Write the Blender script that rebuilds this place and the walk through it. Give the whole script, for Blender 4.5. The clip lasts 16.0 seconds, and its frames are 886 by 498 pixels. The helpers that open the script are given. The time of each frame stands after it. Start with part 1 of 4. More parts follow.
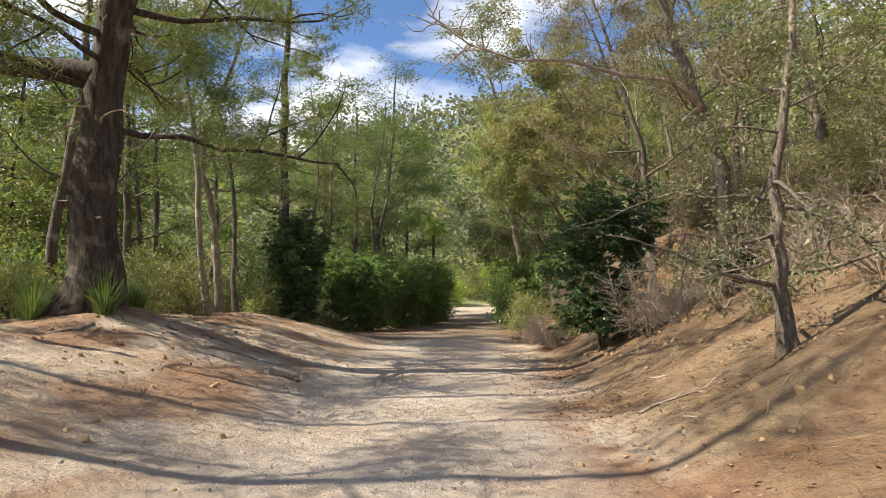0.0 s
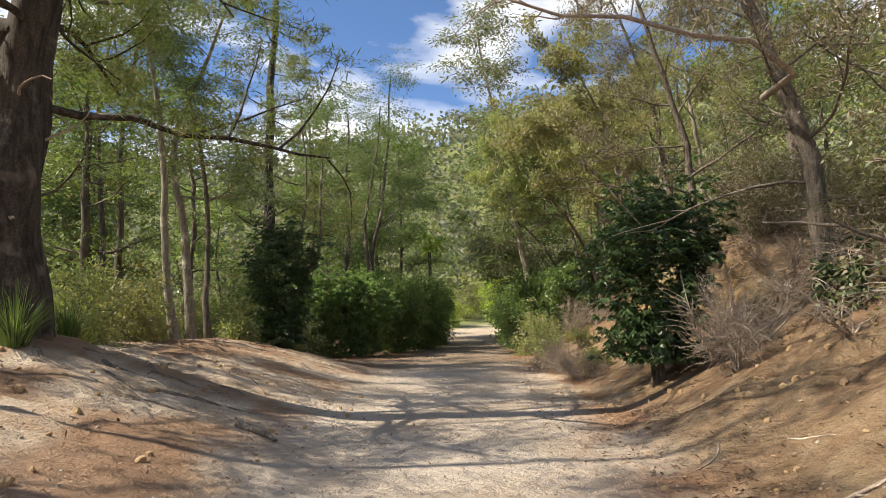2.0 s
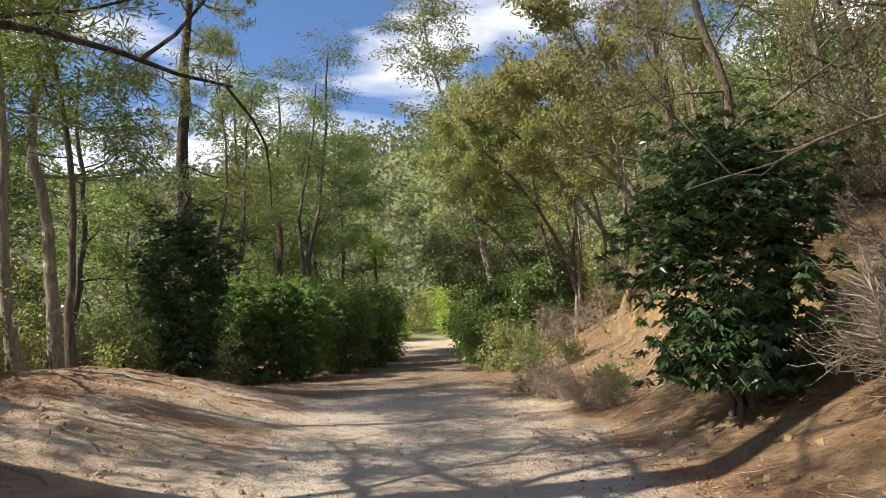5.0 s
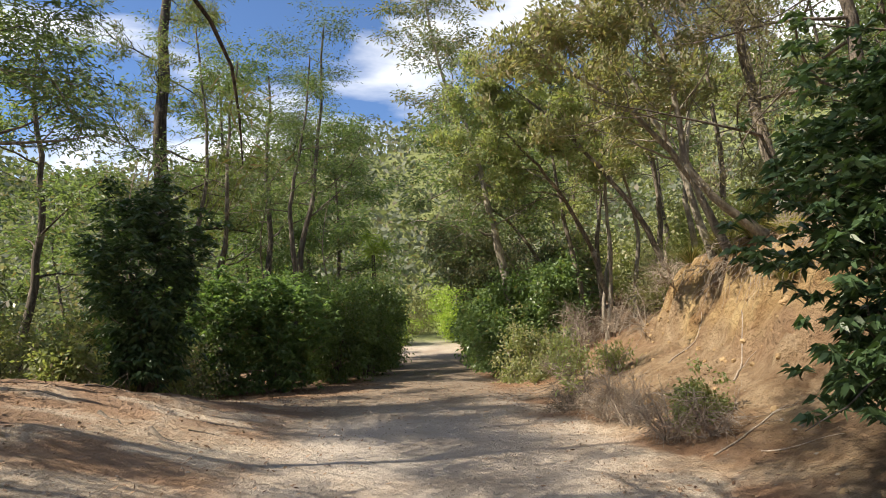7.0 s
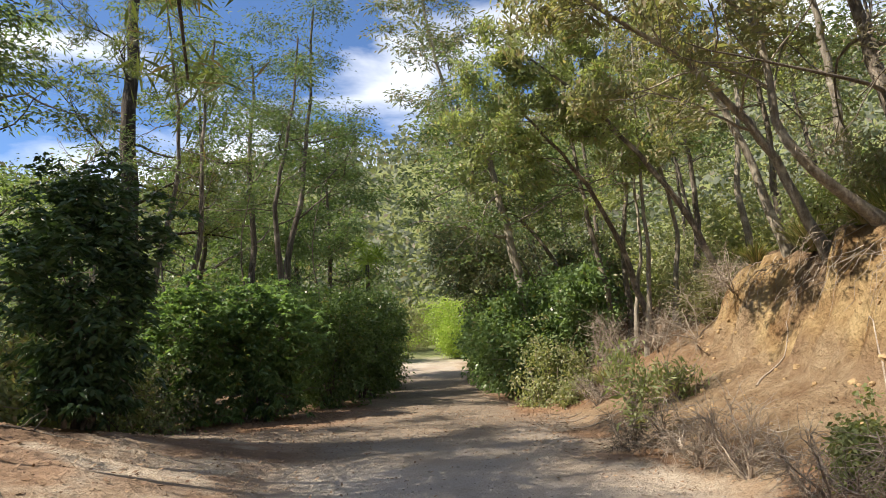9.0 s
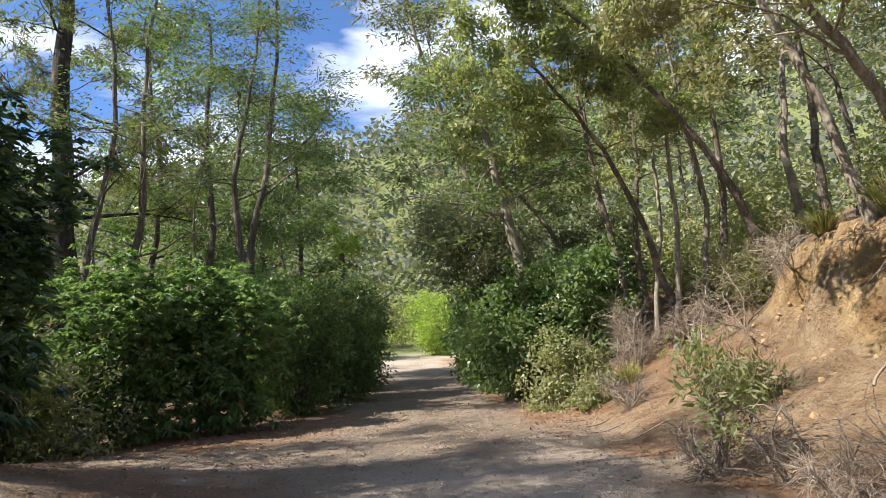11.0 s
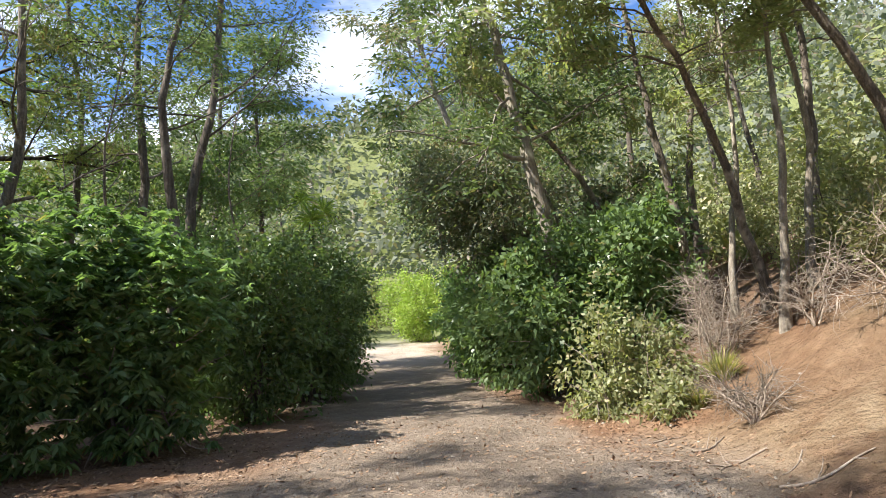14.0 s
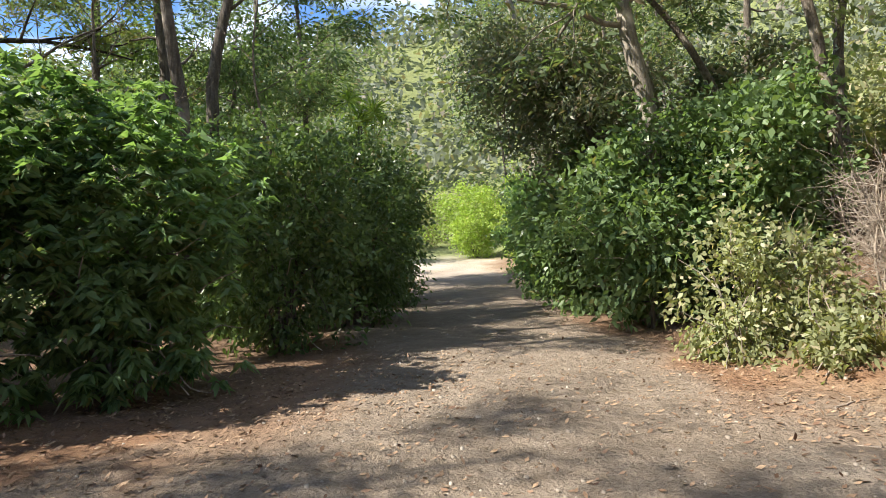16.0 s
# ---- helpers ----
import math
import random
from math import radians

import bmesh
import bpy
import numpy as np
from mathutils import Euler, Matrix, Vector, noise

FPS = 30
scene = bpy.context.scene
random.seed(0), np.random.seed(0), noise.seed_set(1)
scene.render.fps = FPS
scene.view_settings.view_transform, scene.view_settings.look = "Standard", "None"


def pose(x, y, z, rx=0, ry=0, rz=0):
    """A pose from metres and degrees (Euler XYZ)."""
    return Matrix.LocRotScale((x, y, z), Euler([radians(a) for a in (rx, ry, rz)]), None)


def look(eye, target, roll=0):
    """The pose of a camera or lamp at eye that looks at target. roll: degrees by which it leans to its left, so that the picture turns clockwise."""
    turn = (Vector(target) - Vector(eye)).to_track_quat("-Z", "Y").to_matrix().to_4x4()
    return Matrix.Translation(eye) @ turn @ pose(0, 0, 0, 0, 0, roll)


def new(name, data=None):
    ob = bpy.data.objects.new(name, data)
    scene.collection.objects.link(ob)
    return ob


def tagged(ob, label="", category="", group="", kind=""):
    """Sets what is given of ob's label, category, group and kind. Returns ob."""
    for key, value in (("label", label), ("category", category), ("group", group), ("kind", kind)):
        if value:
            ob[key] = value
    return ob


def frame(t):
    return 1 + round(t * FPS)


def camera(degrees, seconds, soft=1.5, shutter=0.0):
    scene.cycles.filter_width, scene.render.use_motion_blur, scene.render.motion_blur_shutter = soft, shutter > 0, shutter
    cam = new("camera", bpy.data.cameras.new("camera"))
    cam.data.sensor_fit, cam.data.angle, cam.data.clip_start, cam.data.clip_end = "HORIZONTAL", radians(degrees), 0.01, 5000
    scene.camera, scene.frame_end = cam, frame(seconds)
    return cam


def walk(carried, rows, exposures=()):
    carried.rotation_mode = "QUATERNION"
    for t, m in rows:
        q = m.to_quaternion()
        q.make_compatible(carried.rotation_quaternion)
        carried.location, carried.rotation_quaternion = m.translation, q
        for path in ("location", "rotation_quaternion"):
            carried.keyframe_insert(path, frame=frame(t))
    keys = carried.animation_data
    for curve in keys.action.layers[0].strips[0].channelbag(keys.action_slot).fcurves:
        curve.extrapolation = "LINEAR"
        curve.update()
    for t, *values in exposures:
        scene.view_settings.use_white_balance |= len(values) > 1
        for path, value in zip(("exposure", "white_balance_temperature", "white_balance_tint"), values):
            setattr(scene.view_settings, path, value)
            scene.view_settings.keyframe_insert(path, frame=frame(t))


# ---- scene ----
cam = camera(69.2, 16.0, soft=0.75)
METRES, EYE, TILT, LEAN, TURN = 23.0, 1.45, 3.5, 0.0, 0.0
ROWS = [
    (0.0, 0.0, 0.0, 0.0, 0.0, 0.0, 0.0),
    (0.5, -0.005, 0.0308, -0.0015, 1.16, 1.03, -0.13),
    (1.0, -0.0127, 0.0619, -0.0026, -0.53, 0.57, 0.02),
    (1.5, -0.0169, 0.091, -0.0053, -0.9, 1.52, 0.27),
    (2.0, -0.0209, 0.1224, -0.0071, -0.9, 1.79, 0.26),
    (2.5, -0.0231, 0.1534, -0.0091, -2.27, 1.36, 0.65),
    (3.0, -0.0263, 0.1843, -0.0105, -2.25, 2.16, 0.67),
    (3.5, -0.027, 0.2157, -0.0134, -3.49, 2.91, 0.7),
    (6.0, -0.0348, 0.3771, -0.0274, -6.64, 2.78, 1.26),
    (6.5, -0.0361, 0.4082, -0.0299, -6.26, 4.22, 0.33),
    (7.0, -0.0396, 0.4406, -0.0315, -6.47, 3.15, 1.19),
    (7.5, -0.0411, 0.4728, -0.0343, -6.67, 4.49, 0.46),
    (8.0, -0.0438, 0.5022, -0.0366, -6.55, 4.58, 0.62),
    (8.5, -0.0451, 0.5333, -0.0385, -6.37, 5.11, 0.89),
    (9.0, -0.0503, 0.5655, -0.0396, -7.41, 4.5, 1.56),
    (11.5, -0.0541, 0.7198, -0.0545, -11.59, 3.88, 2.12),
    (12.0, -0.0525, 0.7527, -0.0592, -13.58, 2.75, 2.1),
    (12.5, -0.052, 0.7853, -0.0607, -12.53, 3.57, 2.19),
    (13.0, -0.0526, 0.8162, -0.0621, -12.72, 2.8, 1.95),
    (13.5, -0.053, 0.8474, -0.0655, -12.28, 3.22, 2.04),
    (14.0, -0.052, 0.879, -0.0665, -12.53, 2.88, 1.99),
    (14.5, -0.0501, 0.9094, -0.0683, -11.97, 3.1, 2.06),
    (15.0, -0.0452, 0.9354, -0.0705, -10.86, -3.78, 2.4),
    (15.5, -0.0408, 0.9617, -0.0729, -10.85, -4.58, 2.08),
    (16.0, -0.0386, 0.9887, -0.077, -7.51, -4.37, 1.82),
]
walk(cam, [(t, pose(0, 0, EYE, TILT, LEAN, TURN) @ pose(METRES * x, METRES * y, METRES * z, 90 + pitch, roll, yaw)) for t, x, y, z, yaw, pitch, roll in ROWS],
     exposures=[(0.0, 0.92, 7100, 10), (4.0, 0.86, 7000, 10), (9.0, 0.91, 6800, 10), (12.5, 1.22, 6080, 12), (16.0, 1.38, 6320, 9)])

# ---- light: a half-clouded sky and one sun from the open side of the track ----
SUN_AZIMUTH, SUN_HEIGHT = -98.0, 48.0
world = bpy.data.worlds.new("sky")
scene.world = world
world.use_nodes = True
wt = world.node_tree
wt.nodes.clear()
w_out = wt.nodes.new("ShaderNodeOutputWorld")
w_back = wt.nodes.new("ShaderNodeBackground")
w_back.inputs["Strength"].default_value = 0.11
w_sky = wt.nodes.new("ShaderNodeTexSky")
w_sky.sky_type = "NISHITA"
w_sky.sun_disc = False
w_sky.sun_elevation = radians(SUN_HEIGHT)
w_sky.sun_rotation = radians(SUN_AZIMUTH) % (2 * math.pi)
w_sky.air_density, w_sky.dust_density, w_sky.ozone_density = 0.75, 0.0, 8.0
w_coord = wt.nodes.new("ShaderNodeTexCoord")
w_map = wt.nodes.new("ShaderNodeMapping")
w_map.inputs["Scale"].default_value = (1.6, 1.6, 4.5)
w_noise = wt.nodes.new("ShaderNodeTexNoise")
w_noise.inputs["Scale"].default_value = 2.2
w_noise.inputs["Detail"].default_value = 7.0
w_noise.inputs["Distortion"].default_value = 0.35
w_ramp = wt.nodes.new("ShaderNodeValToRGB")
w_ramp.color_ramp.elements[0].position = 0.47
w_ramp.color_ramp.elements[1].position = 0.70
w_mix = wt.nodes.new("ShaderNodeMix")
w_mix.data_type = "RGBA"
w_mix.inputs["B"].default_value = (8.0, 8.2, 8.5, 1)
for a, b in ((w_coord.outputs["Generated"], w_map.inputs["Vector"]), (w_map.outputs["Vector"], w_noise.inputs["Vector"]),
             (w_noise.outputs["Fac"], w_ramp.inputs["Fac"]), (w_ramp.outputs["Color"], w_mix.inputs["Factor"]),
             (w_sky.outputs["Color"], w_mix.inputs["A"]), (w_mix.outputs["Result"], w_back.inputs["Color"]),
             (w_back.outputs["Background"], w_out.inputs["Surface"])):
    wt.links.new(a, b)
sun = new("sun", bpy.data.lights.new("sun", "SUN"))
sun.data.energy, sun.data.angle, sun.data.color = 5.0, radians(0.53), (1.0, 0.92, 0.78)
SUN_WAY = Vector((math.sin(radians(SUN_AZIMUTH)) * math.cos(radians(SUN_HEIGHT)), math.cos(radians(SUN_AZIMUTH)) * math.cos(radians(SUN_HEIGHT)), math.sin(radians(SUN_HEIGHT))))
sun.matrix_world = look(SUN_WAY * 60, (0, 0, 0))


# ---- materials ----
def material(name):
    m = bpy.data.materials.new(name)
    m.use_nodes = True
    nodes = m.node_tree.nodes
    return m, nodes, m.node_tree.links, nodes["Principled BSDF"], nodes["Material Output"]


def node(nodes, kind, **values):
    n = nodes.new(kind)
    for key, value in values.items():
        n.inputs[key.replace("_", " ")].default_value = value
    return n


def mixed(nodes, links, factor, a, b, blend="MIX"):
    """A colour mix; factor, a and b are sockets or values. Returns the result's socket."""
    n = nodes.new("ShaderNodeMix")
    n.data_type, n.blend_type = "RGBA", blend
    for key, value in (("Factor", factor), ("A", a), ("B", b)):
        sock = n.inputs[key] if key == "Factor" else [s for s in n.inputs if s.name == key and s.type == "RGBA"][0]
        if hasattr(value, "links"):
            links.new(value, sock)
        else:
            sock.default_value = value if key == "Factor" else (*value, 1)
    return [s for s in n.outputs if s.type == "RGBA"][0]


def ramp(nodes, links, socket, low, high):
    r = nodes.new("ShaderNodeMapRange")
    r.inputs["From Min"].default_value, r.inputs["From Max"].default_value = low, high
    links.new(socket, r.inputs["Value"])
    return r.outputs["Result"]


def noise_at(nodes, links, vector, scale, detail=4.0, rough=0.55):
    n = node(nodes, "ShaderNodeTexNoise", Scale=scale, Detail=detail, Roughness=rough)
    links.new(vector, n.inputs["Vector"])
    return n.outputs["Fac"]


def leaf_material(name, dark, light, dry, dry_share=0.08, rough=0.45, through_share=0.3):
    m, nodes, links, bsdf, out = material(name)
    geo = nodes.new("ShaderNodeNewGeometry")
    info = nodes.new("ShaderNodeObjectInfo")
    patch = noise_at(nodes, links, geo.outputs["Position"], 0.9, 3.0)
    hue = mixed(nodes, links, geo.outputs["Random Per Island"], dark, light)
    tone = mixed(nodes, links, ramp(nodes, links, patch, 0.35, 0.7), hue, light)
    share = nodes.new("ShaderNodeMath")
    share.operation = "FRACT"
    ten = nodes.new("ShaderNodeMath")
    ten.operation, ten.inputs[1].default_value = "MULTIPLY", 17.3
    links.new(geo.outputs["Random Per Island"], ten.inputs[0])
    links.new(ten.outputs[0], share.inputs[0])
    worn = mixed(nodes, links, ramp(nodes, links, share.outputs[0], 1 - dry_share, 1 - dry_share + 0.02), tone, dry)
    hsv = nodes.new("ShaderNodeHueSaturation")
    links.new(worn, hsv.inputs["Color"])
    val = nodes.new("ShaderNodeMapRange")
    val.inputs["To Min"].default_value, val.inputs["To Max"].default_value = 0.85, 1.15
    links.new(info.outputs["Random"], val.inputs["Value"])
    links.new(val.outputs["Result"], hsv.inputs["Value"])
    links.new(hsv.outputs["Color"], bsdf.inputs["Base Color"])
    bsdf.inputs["Roughness"].default_value = rough
    bsdf.inputs["Specular IOR Level"].default_value = 0.35
    trans = nodes.new("ShaderNodeBsdfTranslucent")
    bright = mixed(nodes, links, 1.0, hsv.outputs["Color"], (1.5, 1.6, 0.7), "MULTIPLY")
    links.new(bright, trans.inputs["Color"])
    both = nodes.new("ShaderNodeMixShader")
    both.inputs["Fac"].default_value = through_share
    links.new(bsdf.outputs["BSDF"], both.inputs[1])
    links.new(trans.outputs["BSDF"], both.inputs[2])
    links.new(both.outputs["Shader"], out.inputs["Surface"])
    return m


def bark_material(name, dark, light, streak=9.0, depth=0.5, patchy=0.35):
    m, nodes, links, bsdf, out = material(name)
    coord = nodes.new("ShaderNodeTexCoord")
    flat = nodes.new("ShaderNodeMapping")
    flat.inputs["Scale"].default_value = (streak, streak, streak * 0.16)
    links.new(coord.outputs["Object"], flat.inputs["Vector"])
    furrow = noise_at(nodes, links, flat.outputs["Vector"], 1.6, 6.0, 0.65)
    fine = noise_at(nodes, links, coord.outputs["Object"], 38.0, 4.0)
    blot = noise_at(nodes, links, coord.outputs["Object"], 2.3, 3.0)
    base = mixed(nodes, links, ramp(nodes, links, furrow, 0.36, 0.62), dark, light)
    base = mixed(nodes, links, ramp(nodes, links, fine, 0.3, 0.8), base, dark)
    lichen = mixed(nodes, links, ramp(nodes, links, blot, 0.62 - patchy * 0.15, 0.75), base, tuple(min(1, c * 1.5 + 0.03) for c in light))
    links.new(lichen, bsdf.inputs["Base Color"])
    bsdf.inputs["Roughness"].default_value = 0.88
    bump = node(nodes, "ShaderNodeBump", Strength=depth, Distance=0.05)
    links.new(furrow, bump.inputs["Height"])
    links.new(bump.outputs["Normal"], bsdf.inputs["Normal"])
    return m


def ground_material():
    """Bare earth: pale trodden gravel, red-brown dirt, ochre clay on the bank, litter under the shrubs, grass at the far end."""
    m, nodes, links, bsdf, out = material("earth")
    geo = nodes.new("ShaderNodeNewGeometry")
    pos = geo.outputs["Position"]

    def mask(name):
        a = nodes.new("ShaderNodeAttribute")
        a.attribute_name = name
        return a.outputs["Fac"]

    broad = noise_at(nodes, links, pos, 0.55, 5.0, 0.6)
    mid = noise_at(nodes, links, pos, 3.1, 6.0, 0.65)
    grit = noise_at(nodes, links, pos, 42.0, 5.0, 0.7)
    pebble = nodes.new("ShaderNodeTexVoronoi")
    pebble.inputs["Scale"].default_value = 26.0
    links.new(pos, pebble.inputs["Vector"])
    pebble.inputs["Randomness"].default_value = 1.0
    stony = mixed(nodes, links, ramp(nodes, links, pebble.outputs["Distance"], 0.05, 0.5), (0.50, 0.45, 0.395), (0.39, 0.34, 0.295))
    road = mixed(nodes, links, ramp(nodes, links, mid, 0.42, 0.9), (0.51, 0.445, 0.385), stony)
    road = mixed(nodes, links, ramp(nodes, links, grit, 0.5, 0.82), road, (0.24, 0.19, 0.15))
    road = mixed(nodes, links, ramp(nodes, links, broad, 0.42, 0.66), road, (0.40, 0.325, 0.26))
    dirt = mixed(nodes, links, ramp(nodes, links, mid, 0.32, 0.66), (0.33, 0.225, 0.15), (0.49, 0.40, 0.31))
    dirt = mixed(nodes, links, ramp(nodes, links, broad, 0.4, 0.62), dirt, (0.60, 0.525, 0.435))
    dirt = mixed(nodes, links, ramp(nodes, links, grit, 0.4, 0.8), dirt, (0.21, 0.125, 0.075))
    flow = nodes.new("ShaderNodeMapping")
    flow.inputs["Scale"].default_value = (1.0, 1.2, 1.1)
    links.new(pos, flow.inputs["Vector"])
    rill = noise_at(nodes, links, flow.outputs["Vector"], 1.5, 6.0, 0.68)
    red = mixed(nodes, links, ramp(nodes, links, mid, 0.35, 0.65), (0.155, 0.075, 0.042), (0.29, 0.16, 0.09))
    red = mixed(nodes, links, ramp(nodes, links, grit, 0.4, 0.75), red, (0.34, 0.22, 0.14))
    clay = mixed(nodes, links, ramp(nodes, links, rill, 0.33, 0.66), (0.185, 0.11, 0.063), (0.395, 0.295, 0.19))
    clay = mixed(nodes, links, ramp(nodes, links, mid, 0.5, 0.78), clay, (0.46, 0.355, 0.24))
    clay = mixed(nodes, links, ramp(nodes, links, grit, 0.45, 0.85), clay, (0.19, 0.11, 0.06))
    cliff = mixed(nodes, links, ramp(nodes, links, rill, 0.35, 0.65), (0.24, 0.14, 0.065), (0.50, 0.365, 0.195))
    litter = mixed(nodes, links, ramp(nodes, links, mid, 0.3, 0.7), (0.085, 0.05, 0.033), (0.2, 0.12, 0.078))
    litter = mixed(nodes, links, ramp(nodes, links, grit, 0.35, 0.7), litter, (0.28, 0.19, 0.13))
    grass = mixed(nodes, links, ramp(nodes, links, mid, 0.3, 0.7), (0.11, 0.135, 0.05), (0.22, 0.235, 0.095))
    colour = mixed(nodes, links, mask("road"), dirt, road)
    # compacted brown-grey track, its colour also darkened to stand for tree shade
    damp_shade = mixed(nodes, links, ramp(nodes, links, mid, 0.35, 0.65), (0.20, 0.155, 0.115), (0.31, 0.25, 0.195))
    damp_shade = mixed(nodes, links, ramp(nodes, links, grit, 0.42, 0.72), damp_shade, (0.15, 0.11, 0.08))
    colour = mixed(nodes, links, mask("damp_shade"), colour, damp_shade)
    colour = mixed(nodes, links, mask("clay"), colour, clay)
    colour = mixed(nodes, links, mask("red"), colour, red)
    colour = mixed(nodes, links, mask("cliff"), colour, cliff)
    colour = mixed(nodes, links, mask("litter"), colour, litter)
    colour = mixed(nodes, links, mask("grass"), colour, grass)
    links.new(colour, bsdf.inputs["Base Color"])
    bsdf.inputs["Roughness"].default_value = 0.93
    bsdf.inputs["Specular IOR Level"].default_value = 0.2
    rough = nodes.new("ShaderNodeMath")
    rough.operation = "MULTIPLY_ADD"
    rough.inputs[1].default_value = 0.3
    links.new(grit, rough.inputs[0])
    links.new(mid, rough.inputs[2])
    crumb = noise_at(nodes, links, pos, 7.5, 7.0, 0.62)
    lumps = nodes.new("ShaderNodeMath")
    lumps.operation = "MULTIPLY"
    links.new(crumb, lumps.inputs[0])
    loose = nodes.new("ShaderNodeMath")
    loose.operation, loose.inputs[1].default_value = "MAXIMUM", 0.4
    links.new(mask("clay"), loose.inputs[0])
    links.new(loose.outputs[0], lumps.inputs[1])
    taller = nodes.new("ShaderNodeMath")
    taller.operation = "MULTIPLY_ADD"
    taller.inputs[1].default_value = 2.4
    links.new(lumps.outputs[0], taller.inputs[0])
    links.new(rough.outputs[0], taller.inputs[2])
    bump = node(nodes, "ShaderNodeBump", Strength=1.0, Distance=0.10)
    links.new(taller.outputs[0], bump.inputs["Height"])
    links.new(bump.outputs["Normal"], bsdf.inputs["Normal"])
    return m


def speckled(name, a, b, rough=0.85, scale=14.0):
    m, nodes, links, bsdf, out = material(name)
    geo = nodes.new("ShaderNodeNewGeometry")
    grain = noise_at(nodes, links, geo.outputs["Position"], scale, 5.0)
    tone = mixed(nodes, links, geo.outputs["Random Per Island"], a, b)
    tone = mixed(nodes, links, ramp(nodes, links, grain, 0.4, 0.75), tone, a)
    links.new(tone, bsdf.inputs["Base Color"])
    bsdf.inputs["Roughness"].default_value = rough
    bump = node(nodes, "ShaderNodeBump", Strength=0.4, Distance=0.01)
    links.new(grain, bump.inputs["Height"])
    links.new(bump.outputs["Normal"], bsdf.inputs["Normal"])
    return m


EARTH = ground_material()
BARK_PINE = bark_material("pine_bark", (0.017, 0.012, 0.009), (0.12, 0.095, 0.077), 7.0, 1.0)
BARK_PALE = bark_material("pale_bark", (0.15, 0.125, 0.10), (0.42, 0.375, 0.31), 11.0, 0.5)
BARK_GREY = bark_material("grey_bark", (0.06, 0.046, 0.037), (0.20, 0.17, 0.14), 12.0, 0.6)
BARK_STRINGY = bark_material("stringy_bark", (0.085, 0.067, 0.052), (0.29, 0.245, 0.2), 16.0, 0.9)
DEAD = bark_material("dead_twig", (0.21, 0.16, 0.125), (0.48, 0.41, 0.34), 20.0, 0.3)
LEAF_BUSH = leaf_material("willowy_leaf", (0.06, 0.12, 0.05), (0.21, 0.305, 0.14), (0.26, 0.25, 0.11), 0.05, 0.34, 0.46)
LEAF_GLOSSY = leaf_material("glossy_leaf", (0.035, 0.066, 0.030), (0.085, 0.14, 0.065), (0.2, 0.14, 0.06), 0.01, 0.33, 0.22)
LEAF_DARK = leaf_material("dark_leaf", (0.046, 0.085, 0.036), (0.15, 0.215, 0.085), (0.22, 0.2, 0.08), 0.04, 0.35, 0.35)
LEAF_LIGHT = leaf_material("yellow_green_leaf", (0.15, 0.175, 0.09), (0.29, 0.305, 0.165), (0.40, 0.36, 0.24), 0.15, 0.42, 0.38)
LEAF_LIME = leaf_material("lime_leaf", (0.16, 0.235, 0.045), (0.31, 0.40, 0.095), (0.34, 0.34, 0.13), 0.05, 0.5, 0.42)
LEAF_WATTLE = leaf_material("feathery_leaf", (0.07, 0.108, 0.056), (0.165, 0.215, 0.108), (0.2, 0.16, 0.10), 0.06, 0.5, 0.4)
LEAF_PINE = leaf_material("pine_needle", (0.06, 0.086, 0.034), (0.16, 0.185, 0.074), (0.19, 0.14, 0.08), 0.1, 0.5, 0.32)
LEAF_TEA = leaf_material("tea_tree_leaf", (0.12, 0.128, 0.07), (0.25, 0.248, 0.145), (0.26, 0.215, 0.15), 0.25, 0.55, 0.4)
LEAF_BROWN = leaf_material("dying_tea_tree_leaf", (0.095, 0.083, 0.06), (0.19, 0.168, 0.125), (0.29, 0.24, 0.2), 0.35, 0.65, 0.28)
LEAF_OLIVE = leaf_material("olive_leaf", (0.13, 0.155, 0.08), (0.27, 0.30, 0.16), (0.30, 0.25, 0.17), 0.1, 0.5, 0.45)
LEAF_SCRUB = leaf_material("grey_green_leaf", (0.08, 0.098, 0.06), (0.185, 0.21, 0.125), (0.28, 0.23, 0.17), 0.2, 0.45, 0.32)
LEAF_TRACK = leaf_material("track_bush_leaf", (0.06, 0.106, 0.05), (0.18, 0.25, 0.115), (0.24, 0.22, 0.1), 0.04, 0.34, 0.38)
# distance haze is mixed into this greyed leaf colour
LEAF_FAR_HAZE = leaf_material("hazed_woods_leaf", (0.10, 0.118, 0.085), (0.19, 0.205, 0.15), (0.22, 0.19, 0.15), 0.1, 0.65, 0.3)
BLADE = leaf_material("grass_blade", (0.13, 0.15, 0.05), (0.27, 0.28, 0.11), (0.40, 0.33, 0.19), 0.35, 0.55, 0.35)
STONE = speckled("gravel_stone", (0.22, 0.18, 0.145), (0.42, 0.37, 0.31))
CLOD = speckled("clay_lump", (0.25, 0.155, 0.075), (0.38, 0.27, 0.15), 0.95, 9.0)
LITTER = speckled("fallen_leaf", (0.14, 0.075, 0.045), (0.42, 0.29, 0.18), 0.75, 30.0)


# ---- mesh tools ----
def rng_for(seed):
    return np.random.default_rng(seed)


_table = rng_for(7).random((256, 256))


def value_noise(x, y):
    xi, yi = np.floor(x).astype(int), np.floor(y).astype(int)
    fx, fy = x - xi, y - yi
    fx, fy = fx * fx * (3 - 2 * fx), fy * fy * (3 - 2 * fy)
    a, b = _table[xi % 256, yi % 256], _table[(xi + 1) % 256, yi % 256]
    c, d = _table[xi % 256, (yi + 1) % 256], _table[(xi + 1) % 256, (yi + 1) % 256]
    return (a * (1 - fx) + b * fx) * (1 - fy) + (c * (1 - fx) + d * fx) * fy - 0.5


